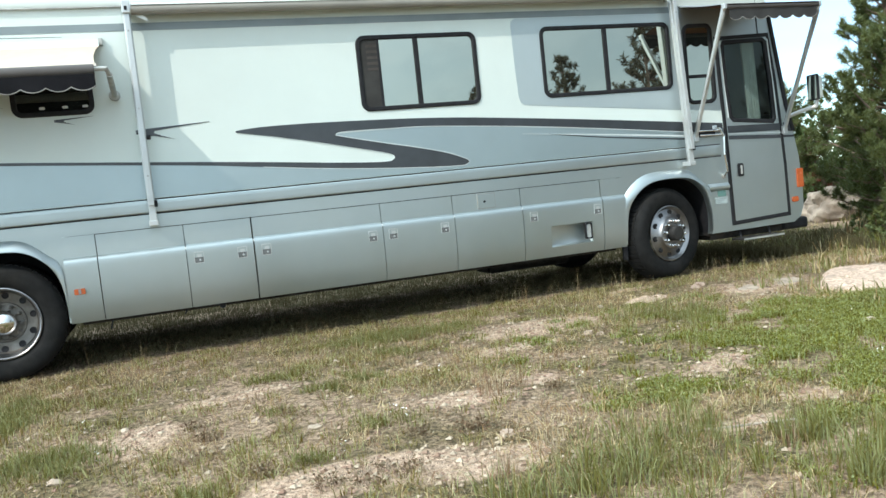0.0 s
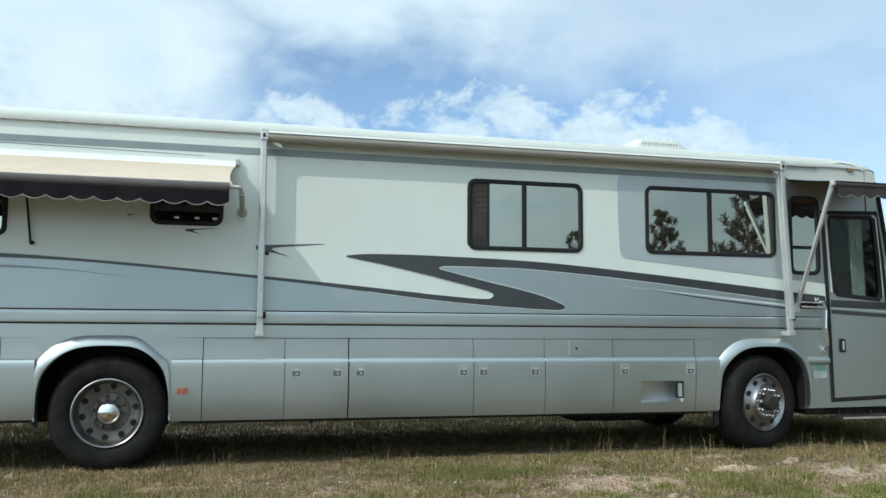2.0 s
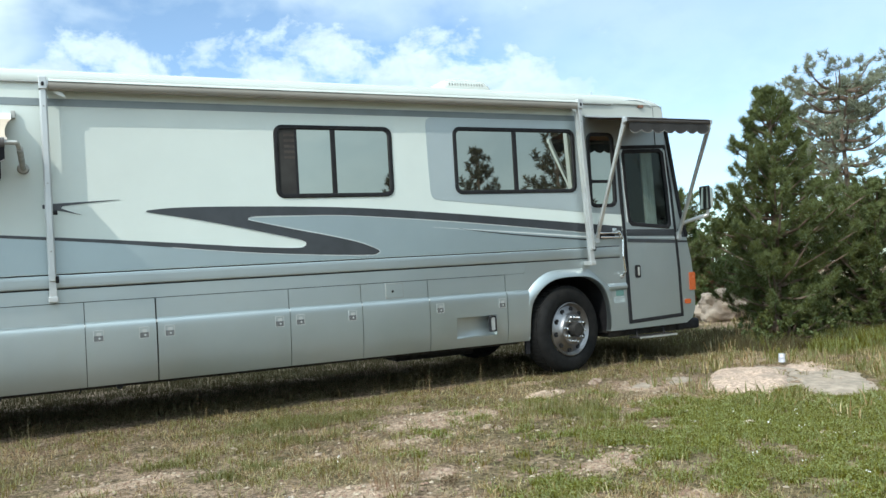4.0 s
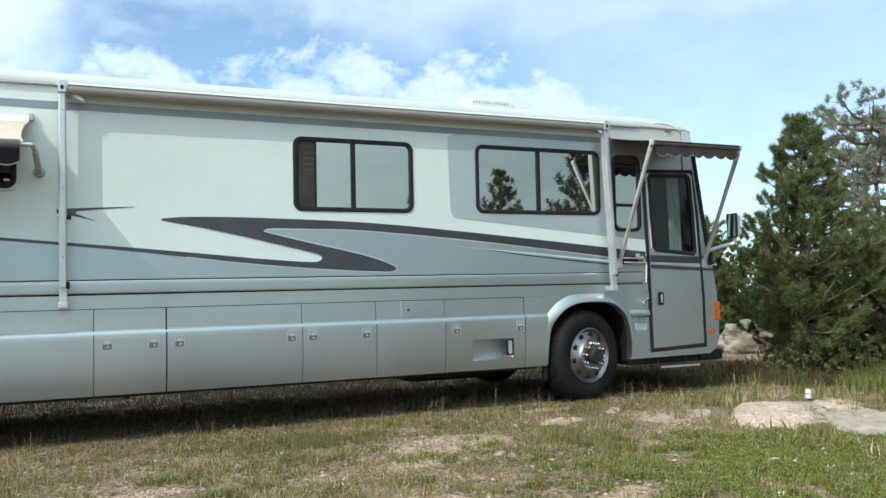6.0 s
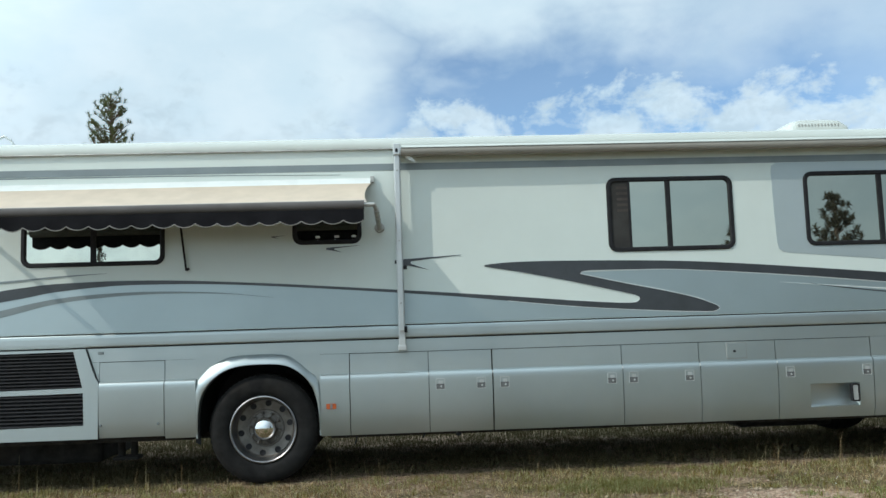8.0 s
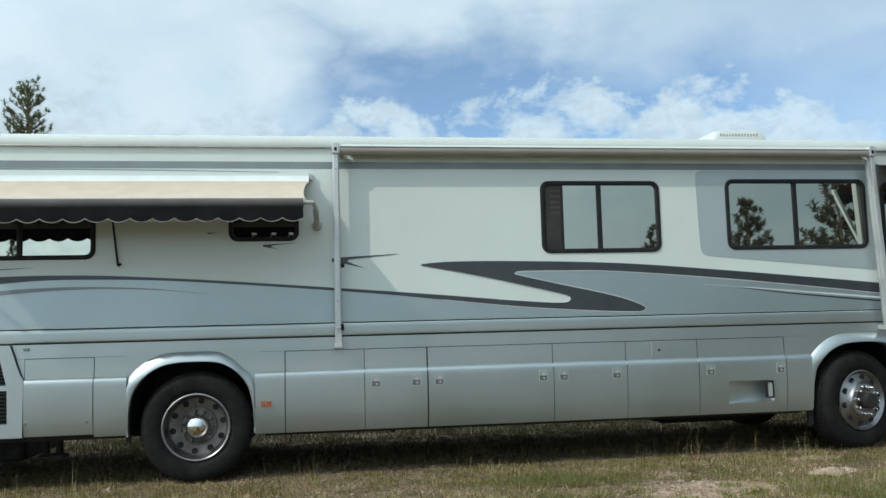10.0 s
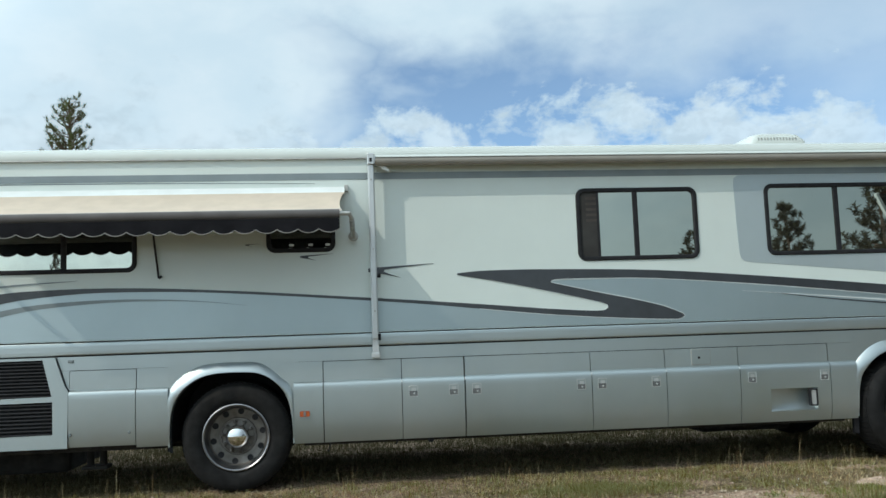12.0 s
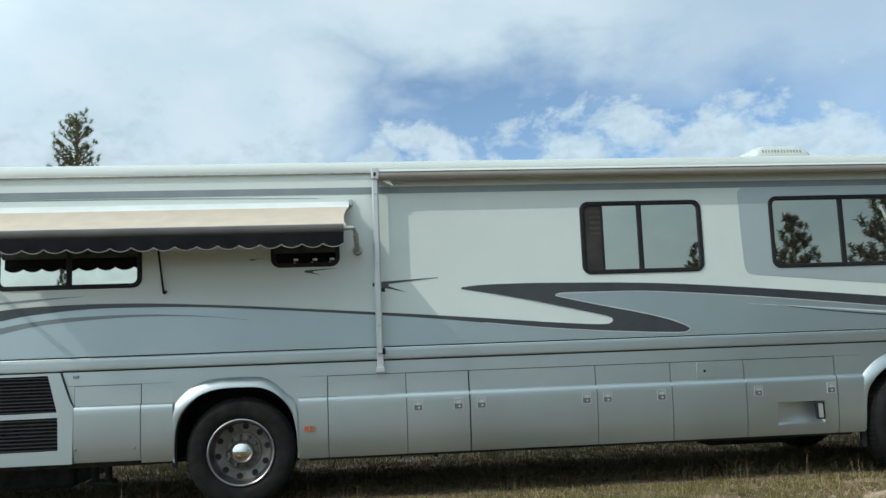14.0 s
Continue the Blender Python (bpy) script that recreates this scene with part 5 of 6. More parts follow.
def scatter(count, x0, x1, y0, y1, chance):
    """Random spots kept with a chance that depends on the place."""
    out = []
    while len(out) < count:
        x, y = rng.uniform(x0, x1), rng.uniform(y0, y1)
        if rng.random() < chance(x, y):
            out.append((x, y))
    return out


def blades(name, spots, per, h0, h1, spread, width, mat, label, lean=0.5, droop=0.35):
    """Tufts of bent blades at the spots, all in one mesh."""
    n = len(spots) * per
    base = np.repeat(np.array([(x, y, height(x, y)) for x, y in spots]), per, axis=0)
    a = rng.uniform(0, 2 * np.pi, n)
    r = spread * np.sqrt(rng.random(n))
    base[:, 0] += r * np.cos(a)
    base[:, 1] += r * np.sin(a)
    size = np.repeat(rng.uniform(0.6, 1.25, len(spots)), per)
    h = rng.uniform(h0, h1, n) * size
    b = a + rng.normal(0, 0.7, n)
    out = np.stack([np.cos(b), np.sin(b), np.zeros(n)], 1)
    tilt = np.abs(rng.normal(0, lean, n))[:, None]
    turn = rng.uniform(0, 2 * np.pi, n)
    side = np.stack([np.cos(turn), np.sin(turn), np.zeros(n)], 1) * (width * rng.uniform(0.6, 1.3, n))[:, None]
    up = np.array([0, 0, 1.0])
    mid = base + (up + out * tilt * 0.6) * (h * 0.55)[:, None]
    tip = base + (up * (1 - droop * tilt) + out * tilt * 1.25) * h[:, None]
    v = np.stack([base - side, base + side, mid + side * 0.75, mid - side * 0.75, tip], 1).reshape(-1, 3)
    k = np.arange(n)[:, None] * 5
    quads = (k + np.array([[0, 1, 2, 3]])).tolist()
    tris = (k + np.array([[3, 2, 4]])).tolist()
    me = bpy.data.meshes.new(name)
    me.from_pydata(v.tolist(), [], quads + tris)
    me.materials.append(mat)
    return tagged(new(name, me), label, "grass", kind="stuff")


def leaves(name, spots, per, spread, rise, size, mat, label, category="ground cover"):
    n = len(spots) * per
    base = np.repeat(np.array([(x, y, height(x, y)) for x, y in spots]), per, axis=0)
    base[:, :2] += rng.normal(0, spread, (n, 2))
    base[:, 2] += rng.uniform(0.005, rise, n)
    d = rng.normal(0, 1, (n, 3))
    d[:, 2] = np.abs(d[:, 2]) * 0.7 + 0.2
    d /= np.linalg.norm(d, axis=1)[:, None]
    s = np.cross(d, rng.normal(0, 1, (n, 3)))
    s /= np.linalg.norm(s, axis=1)[:, None]
    k = (size * rng.uniform(0.6, 1.3, n))[:, None]
    v = np.stack([base, base + d * k * 0.6 + s * k * 0.32, base + d * k * 1.2, base + d * k * 0.6 - s * k * 0.32], 1).reshape(-1, 3)
    f = (np.arange(n)[:, None] * 4 + np.array([[0, 1, 2, 3]])).tolist()
    me = bpy.data.meshes.new(name)
    me.from_pydata(v.tolist(), [], f)
    me.materials.append(mat)
    return tagged(new(name, me), label, category, kind="stuff")


def lushness(x, y):
    """How thick the low green cushions stand."""
    return 1.3 * zone(CUSHION, x, y) + 0.9 * patch(x, y, 1.6, 3.0) + 2.2 * patch(x, y, 5.0, 5.0) - 0.22


SLABS = ((7.98, -1.74, 0.85, 0.60), (7.54, -1.68, 0.86, 0.42), (8.02, -2.36, 0.92, 0.40), (7.05, -1.26, 0.26, 0.15))


def free(x, y):
    """Not on the bare rock."""
    for cx, cy, rx, ry in SLABS:
        u, v = x - cx, y - cy
        if math.hypot((u * 0.73 + v * 0.68) / rx, (v * 0.73 - u * 0.68) / ry) < 1:
            return False
    return True


def sparse(x, y):
    if not free(x, y) or y > 0.15:
        return 0.0
    return min(1.0, max(0.0, 0.21 + 0.7 * patch(x, y, 0.7, 1.0) + 0.7 * patch(x, y, 2.6, 4.0) + 1.2 * max(0, zone(TUSSOCK, x, y)) - 1.3 * max(0, zone(WORN, x, y) + 0.12) + 0.2 * max(0, lushness(x, y))))


def dry(x, y):
    if not free(x, y) or y > 0.3:
        return 0.0
    return min(1.0, max(0.02, 0.35 + 0.7 * patch(x, y, 0.8, 9.0) + 0.4 * patch(x, y, 3.1, 2.0) - 0.8 * max(0, zone(WORN, x, y)) - 0.5 * max(0, zone(CUSHION, x, y))))


def far_meadow(x, y):
    return 0.0 if (x < 8.9 and y > -0.1) or not free(x, y) else 0.5 + 0.6 * patch(x, y, 0.5, 2.0)


def under_edge(x, y):
    return 1.0 if abs(x) > 0.45 and abs(x - 6.6) > 0.4 else 0.25


blades("grass", scatter(7600, -4, 10.5, -6.0, 0.1, sparse), 12, 0.022, 0.072, 0.05, 0.0022, GRASS, "short sparse green meadow grass", 0.75)
blades("dry_grass", scatter(2500, -4, 10.5, -6.0, 0.25, dry), 9, 0.02, 0.065, 0.06, 0.0019, STRAW, "short bleached dry grass", 0.95)
def tall_chance(x, y):
    near = max(zone(TALL_AT, x, y), 0.25 * (1 - math.hypot((x - 5.2) / 0.35, (y + 2.0) / 0.35)))
    return min(1, max(0, 0.9 * near + 0.9 * patch(x, y, 3.0, 6.0))) if near > -0.15 else 0


TALL_AT = [(3.15, -4.8, 0.70, 0.50), (3.75, -5.25, 0.9, 0.40), (2.7, -4.9, 0.4, 0.3), (4.5, -5.6, 0.8, 0.3)]
blades("near_grass", scatter(1500, -8, 12, -13.0, -5.9, lambda x, y: min(1.0, max(0.0, 0.3 + 0.9 * patch(x, y, 0.7, 1.0)))), 9, 0.02, 0.07, 0.07, 0.003, GRASS, "short sparse grass across the meadow", 0.8)
blades("tall_grass", scatter(400, 2.2, 5.6, -6.0, -1.6, tall_chance), 13, 0.05, 0.19, 0.05, 0.0025, TALL, "taller green grass tufts", 0.5)
blades("brown_stalks", [(x + rng.normal(0, 0.05), y + rng.normal(0, 0.04)) for x, y in ((3.16, -3.13), (3.25, -3.05), (3.72, -5.0), (2.5, -4.55), (3.0, -3.3), (2.85, -4.4)) for k in range(5)], 9, 0.08, 0.17, 0.035, 0.002, THATCH, "brown dead stalks", 0.3)
blades("thatch", scatter(3600, -3, 9.8, -6.0, -0.1, dry), 10, 0.02, 0.07, 0.07, 0.0020, THATCH, "brown dead grass thatch", 1.3, 0.3)
blades("litter", scatter(2600, -3, 9.5, -6.0, -0.1, dry), 6, 0.03, 0.09, 0.08, 0.0017, STRAW, "flat bleached grass litter", 3.0, 0.32)
# dark-coloured grass deepens the shade under, behind and ahead of the motorhome
blades("shade_grass", scatter(4200, -6, 9, 2.6, 4.6, lambda x, y: 1.0), 10, 0.04, 0.11, 0.14, 0.0034, SHADE_GRASS, "rough grass in shade-dark colour on the motorhome's far side", 0.4)
blades("under_grass", scatter(6600, -3.8, 10.2, 0.42, 2.7, lambda x, y: 1.0), 10, 0.02, 0.065, 0.11, 0.0034, SHADE_GRASS, "matted rough grass in shade-dark colour under and beyond the motorhome", 0.7)
blades("shade_tuft", scatter(900, 8.3, 10.6, 0.25, 2.7, lambda x, y: 1.0), 14, 0.05, 0.15, 0.09, 0.0042, SHADE_GRASS, "rough grass tufts in shade-dark colour below the motorhome's nose", 0.55)
blades("grass_tuft", scatter(260, -4, 9, -5.5, -0.4, lambda x, y: min(1, max(0, 0.3 + patch(x, y, 1.3, 8.0)))), 22, 0.035, 0.095, 0.05, 0.0022, GRASS, "bushy grass tufts on sandy ground", 0.55)
blades("meadow_grass", scatter(700, -1, 6, -4.3, -0.4, lambda x, y: max(0.0, zone(TUSSOCK, x, y))), 18, 0.03, 0.09, 0.05, 0.0022, TALL, "thick green grass tussocks", 0.55)
blades("edge_grass", scatter(900, -4, 9, -0.45, 0.12, under_edge), 10, 0.02, 0.075, 0.05, 0.0022, GRASS, "grass fringe along the motorhome's side", 0.5)
blades("seed_stalk", scatter(85, -4, 9, -0.6, 0.35, lambda x, y: under_edge(x, y) * max(0.0, 0.2 + 1.6 * patch(x, 0, 1.7, 12.0))), 2, 0.12, 0.30, 0.04, 0.0013, STRAW, "thin dry seed stalks beside the motorhome", 0.18)
blades("seed_stalk", [(x + rng.normal(0, 0.06), y + rng.normal(0, 0.04)) for x, y in ((5.62, -0.28), (5.85, -0.22), (5.92, -0.34), (5.40, -0.16), (6.95, -0.30), (7.25, -0.38), (7.7, -0.30), (4.75, -0.15)) for k in range(2)], 3, 0.14, 0.34, 0.05, 0.0010, STRAW, "tall dry seed stalks beside the wheel", 0.2)
blades("far_grass", scatter(4200, 6.5, 24, -6, 14, far_meadow), 9, 0.06, 0.18, 0.12, 0.006, TALL, "rough meadow grass under the pines", 0.6)
blades("far_dry_grass", scatter(800, 6.5, 20, -5, 10, far_meadow), 9, 0.06, 0.20, 0.12, 0.005, STRAW, "pale meadow grass under the pines", 0.5)
def cushions(x, y):
    return min(1, max(0, lushness(x, y) * 1.0 + 0.05)) if free(x, y) else 0


leaves("ground_cover", scatter(5200, 3.3, 8.4, -5.6, -1.3, cushions), 22, 0.04, 0.048, 0.010, LUSH, "low lush green ground cover")
blades("ground_shoots", scatter(6800, 3.3, 8.4, -5.6, -1.3, cushions), 9, 0.022, 0.062, 0.045, 0.0034, LUSH, "dense low green shoots", 0.5)
blades("pine_foot_grass", scatter(420, 9.3, 11.6, -0.5, 1.4, lambda x, y: 1.0), 14, 0.06, 0.22, 0.09, 0.005, SHADE_GRASS, "long green grass at the foot of the pines", 0.45)
blades("pale_grass_clump", scatter(26, 10.05, 10.6, 0.7, 1.0, lambda x, y: 1.0), 12, 0.25, 0.55, 0.05, 0.005, STRAW, "long pale grass clump before the pines", 0.5)
leaves("wild_flower", scatter(26, 4.2, 8.4, -4.9, -1.7, cushions) + scatter(14, -1, 5, -4.5, -0.5, sparse), 6, 0.010, 0.085, 0.011, FLOWER, "small white wild flowers in the grass", "flower")
WEED_AT = [(1.33, -2.81), (1.40, -3.06), (1.35, -3.39), (1.60, -3.86), (2.06, -4.17), (2.23, -4.23), (1.82, -4.20), (1.96, -4.29), (2.70, -3.84), (2.76, -3.97), (2.6, -3.9), (3.15, -3.1), (4.45, -2.1), (2.4, -3.75), (3.3, -3.3), (1.9, -2.95)]
weeds = [(x + rng.normal(0, 0.055), y + rng.normal(0, 0.035)) for x, y in WEED_AT for k in range(5)]
leaves("dead_weed", weeds + scatter(90, -3.5, 8, -5.5, -1.0, dry), 22, 0.026, 0.045, 0.016, WEED, "dark withered weed cushions", "weed")
blades("weed_twig", weeds, 7, 0.03, 0.085, 0.05, 0.0018, WEED, "dark dead weed twigs", 0.9)


# ---- stones ----
def rock_mesh(bm, at, size, seed, detail=2, rough=0.25):
    r = bmesh.ops.create_icosphere(bm, subdivisions=detail, radius=1.0)
    for v in r["verts"]:
        n = noise.fractal(v.co * 1.3 + Vector((seed * 3.1, seed * 1.7, seed)), 0.8, 2.0, 4)
        f = noise.noise(v.co * 0.8 + Vector((seed, 0, 0)))
        v.co *= 1 + rough * n + rough * 0.6 * f
        v.co = Vector((v.co.x * size[0], v.co.y * size[1], v.co.z * size[2])) + Vector(at)
    return bm


for k, (x, y, s) in enumerate(((6.38, -0.76, 0.075), (0.64, -3.29, 0.035), (1.96, -3.27, 0.035), (1.69, -2.89, 0.032), (2.97, -2.02, 0.03), (2.47, -1.48, 0.03), (-0.72, -0.14, 0.05), (1.40, -1.57, 0.022), (5.97, -2.57, 0.04),
                            (5.91, -3.30, 0.05), (4.36, -2.06, 0.04), (4.42, -2.16, 0.032), (2.77, -4.08, 0.04), (0.95, -2.45, 0.03), (1.05, -2.62, 0.024), (2.88, -4.72, 0.025), (5.1, -1.0, 0.028), (3.55, -3.0, 0.025), (0.5, -0.7, 0.025), (1.55, -2.3, 0.02))):
    single("stone", rock_mesh(B(), (x, y, height(x, y) + s * 0.2), (s, s * 0.7, s * 0.55), k + 1.0, 3, 0.55), PALE_STONE, (x, y, 0),
           "pale fist-sized stone lying on the ground" if s > 0.05 else "small pale stone lying on the ground", "stone", "loose stones", smooth=True)

bm_v, bm_f = [], []
for x, y in scatter(19000, -3, 9.5, -6, -0.05, lambda x, y: min(1, max(0.08, 0.35 - 0.6 * patch(x, y, 0.7, 1.0) + 0.9 * zone(WORN, x, y)))):
    s = 0.004 + 0.020 * rng.random() ** 4
    k = len(bm_v)
    z = height(x, y)
    for dx, dy, dz in ((1, 0.2, 0), (-0.2, 1, 0), (-1, -0.1, 0), (0.1, -1, 0), (0.25, 0.1, 0.5), (0, 0, -0.6)):
        j = rng.uniform(0.7, 1.3)
        bm_v.append((x + dx * s * j, y + dy * s * j, z + dz * s * j + s * 0.2))
    bm_f += [(k, k + 1, k + 4), (k + 1, k + 2, k + 4), (k + 2, k + 3, k + 4), (k + 3, k, k + 4)]
me = bpy.data.meshes.new("gravel")
me.from_pydata(bm_v, [], bm_f)
me.materials.append(GRAVEL)
tagged(new("gravel", me), "scattered gravel chips on sandy soil", "gravel", kind="stuff")


def flat_rock(name, cx, cy, rx, ry, top, turn, seed, label, mat, square=2.6, steep=7):
    """A low rock with a nearly level, broken top and short steep sides."""
    bm = B()
    rows = []
    rings, seg = 16, 72
    for i in range(rings + 1):
        f = (i / rings) ** 0.7
        row = []
        for k in range(seg):
            a = 2 * math.pi * k / seg
            ca, sa = math.cos(a), math.sin(a)
            round_off = (abs(ca) ** square + abs(sa) ** square) ** (-1 / square)
            edge = round_off * (1 + 0.20 * noise.noise(Vector((ca * 1.4, sa * 1.4, seed))) + 0.07 * noise.noise(Vector((ca * 5, sa * 5, seed))))
            u, v = rx * f * edge * ca, ry * f * edge * sa
            x = cx + u * math.cos(turn) - v * math.sin(turn)
            y = cy + u * math.sin(turn) + v * math.cos(turn)
            p = Vector((x, y, seed))
            crack = max(0.0, 1 - abs(noise.noise(p * 2.2)) / 0.04) * 0.007
            z = height(x, y) + top * (1 - f ** steep) + (0.012 * noise.fractal(p * 6.0, 0.6, 2, 6) + 0.006 * noise.noise(p * 21)) * (1 - f ** 4) - crack * (1 - f ** 3) - 0.05 * f ** 9
            row.append(bm.verts.new((x, y, z)))
            if i == 0:
                break
        rows.append(row)
    for k in range(seg):
        bm.faces.new((rows[0][0], rows[1][k], rows[1][(k + 1) % seg]))
    for a, b in zip(rows[1:], rows[2:]):
        for k in range(seg):
            bm.faces.new((a[k], b[k], b[(k + 1) % seg], a[(k + 1) % seg]))
    single(name, bm, mat, (cx, cy, 0), label, "rock", smooth=True)


flat_rock("rock_slab", 7.98, -1.74, 1.05, 0.80, 0.004, 0.75, 17.0, "broad worn granite shelf level with the soil", GREY_ROCK, 2.2, 5)
flat_rock("rock_slab", 7.54, -1.72, 0.86, 0.40, 0.045, 0.75, 1.0, "flat pinkish granite slab rising from the grass", PINK_STONE, 3.4, 12)
flat_rock("rock_slab", 8.02, -2.36, 0.95, 0.40, 0.012, 0.75, 4.0, "low grey granite ledge in the grass", GREY_ROCK, 2.6, 8)
flat_rock("rock_slab", 7.05, -1.26, 0.30, 0.17, 0.006, 0.75, 6.0, "worn granite apron level with the soil", GREY_ROCK, 2.2, 4)
flat_rock("rock_slab", 8.75, -1.45, 0.55, 0.30, 0.012, 0.75, 9.0, "low pinkish rock behind the slab", PINK_STONE, 2.2, 4)
flat_rock("rock_slab", 6.55, -1.28, 0.20, 0.12, 0.012, 0.6, 12.0, "small grey rock half sunk in the soil", GREY_ROCK, 2.2, 5)
flat_rock("rock_slab", 6.40, -1.92, 0.20, 0.10, 0.012, 0.6, 14.0, "small grey rock half sunk in dry grass", GREY_ROCK, 2.2, 5)
flat_rock("rock_slab", 5.6, -1.0, 0.34, 0.16, 0.02, 0.4, 8.0, "small bare rock patch level with the soil", PINK_STONE, 2.2, 4)
single("boulder", rock_mesh(B(), (12.92, 3.85, 0.18), (0.76, 0.5, 0.42), 3.0, 5, 0.26), STONE, (12.92, 3.85, 0.0), "big rough granite boulder before the pines", "boulder", smooth=True)
can = thing("tin_can", (8.62, -1.17, 0.03), "crumpled pale tin can on the rock", "can")
body = tube(tube(B(), (8.62, -1.17, 0.02), (8.62, -1.17, 0.062), 0.038, 0.034, seg=14), (8.62, -1.17, 0.062), (8.635, -1.165, 0.11), 0.034, 0.038, seg=14)
part("can_body", body, TIN, can)
part("rim", tube(B(), (8.635, -1.165, 0.108), (8.636, -1.165, 0.116), 0.040, seg=14), ALU_DARK, can)
stick = B()
bent_tube(stick, [(3.42, -4.62, height(3.42, -4.62) + 0.015), (3.60, -4.69, height(3.6, -4.69) + 0.03), (3.78, -4.73, height(3.78, -4.73) + 0.025), (3.95, -4.78, height(3.95, -4.78) + 0.02)], 0.0055, 7)
single("dead_branch", stick, WOOD, (3.7, -4.6, 0), "thin bleached branch lying in the grass", "branch", smooth=True)


# ---- pines and shrubs ----
def foliage(name, centres, dirs, count, length, width, mat, parent, label, spread=0.8, twig=0.0):
    """Brushes of needles along each twig end, in one mesh."""
    c = np.repeat(np.array(centres), count, axis=0)
    t = np.repeat(np.array(dirs), count, axis=0)
    if twig:
        u = rng.random(len(c))[:, None]
        c = c + t * (u - 0.45) * twig + rng.normal(0, 0.012, c.shape)
        d = t * (0.10 + 0.75 * u ** 2) + rng.normal(0, spread, c.shape)
    else:
        d = t * 0.8 + rng.normal(0, spread, c.shape)
        c = c + rng.normal(0, length * 0.28, c.shape)
    d[:, 2] += 0.25
    d /= np.linalg.norm(d, axis=1)[:, None]
    s = np.cross(d, rng.normal(0, 1, d.shape))
    s /= np.linalg.norm(s, axis=1)[:, None]
    k = (length * rng.uniform(0.6, 1.2, len(c)))[:, None]
    v = np.stack([c - s * width, c + s * width, c + d * k + s * width * 0.4, c + d * k - s * width * 0.4], 1).reshape(-1, 3)
    f = (np.arange(len(c))[:, None] * 4 + np.array([[0, 1, 2, 3]])).tolist()
    me = bpy.data.meshes.new(name)
    me.from_pydata(v.tolist(), [], f)
    me.materials.append(mat)
    ob = new(name, me)
    ob.parent = parent
    return tagged(ob, label, kind="stuff")


def pine(at, tall, radius, seed, mat, label, whorls=18, per=6, twigs=7, needles=34, shape=0.75, bare=0.06, length=0.11, rise=0.35, width=0.0045, brush=0.0):
    """A pine: bent tapered trunk, whorled limbs that taper and branch, and needle brushes on the twigs."""
    r = random.Random(seed)
    tree = thing("pine_tree", at, label, "tree")
    trunk = B()
    spine = []
    for k in range(13):
        u = k / 12
        spine.append(Vector((0.06 * tall * 0.3 * math.sin(u * 3 + seed), 0.05 * tall * 0.3 * math.sin(u * 2.3 + seed * 2), u * tall)))
    def stem(u):
        k = min(11, int(u * 12))
        return spine[k].lerp(spine[k + 1], u * 12 - k)
    for k in range(12):
        tube(trunk, spine[k], spine[k + 1], 0.035 * tall * (1 - k / 12.6) * 0.6 + 0.008, 0.035 * tall * (1 - (k + 1) / 12.6) * 0.6 + 0.008, seg=9, caps=False)
    centres, dirs = [], []
    for w in range(whorls):
        u = bare + (0.985 - bare) * (w + r.random() * 0.7) / whorls
        reach = radius * min(1.0, (1 - u) ** shape * 1.05 + 0.07) * (0.26 + 0.74 * min(1, u * 3.0))
        for b in range(per):
            a = 2 * math.pi * (b + r.random()) / per + w * 1.3
            size = reach * r.uniform(0.45, 1.2)
            p = stem(u)
            end = p + Vector((math.cos(a) * size, math.sin(a) * size, size * r.uniform(0.0, rise) + 0.05))
            mid = p.lerp(end, 0.5) - Vector((0, 0, size * 0.07))
            thick = 0.010 + 0.014 * size
            tube(trunk, p, mid, thick, thick * 0.7, seg=5, caps=False)
            tube(trunk, mid, end, thick * 0.7, thick * 0.25, seg=5, caps=False)
            n = max(2, round(twigs * size / radius + 1))
            if brush:
                for t in range(max(1, round(twigs * size / radius))):
                    f = 1.0 if t == 0 else r.uniform(0.18, 0.95)
                    q = (p.lerp(mid, f * 2) if f < 0.5 else mid.lerp(end, f * 2 - 1))
                    way = (end - p).normalized() * r.uniform(0.3, 0.8) + Vector((r.gauss(0, 0.5), r.gauss(0, 0.5), r.uniform(0.25, 0.95)))
                    way.normalize()
                    span = 0.5 + 0.5 * min(1.0, (1.0 - u) * 3.0)
                    c = q + way * brush * 0.5 * span
                    tube(trunk, q, q + way * brush * 0.9 * span, 0.008, 0.004, seg=4, caps=False)
                    centres.append(tuple(c))
                    dirs.append(tuple(way * span))
                continue
            for t in range(n):
                f = 0.30 + 0.72 * (t + r.random() * 0.6) / n
                q = (p.lerp(mid, f * 2) if f < 0.5 else mid.lerp(end, f * 2 - 1))
                off = Vector((r.gauss(0, 1), r.gauss(0, 1), r.gauss(0.25, 0.6))) * 0.13 * size
                c = q + off
                tube(trunk, q, c, 0.006, 0.004, seg=3, caps=False)
                centres.append(tuple(c))
                dirs.append(tuple((off.normalized() + (end - p).normalized()).normalized()))
    for t in range(5):
        centres.append(tuple(stem(0.96) + Vector((r.gauss(0, 0.03), r.gauss(0, 0.03), 0.03 * t))))
        dirs.append((0, 0, 1))
    ob = new("trunk", finish("trunk", trunk, BARK, True))
    ob.parent = tree
    foliage("crown", centres, dirs, needles, length, width, mat, tree, "needle crown with gaps", 0.70 if brush else 0.48, brush or length * 2.6)
    return tree


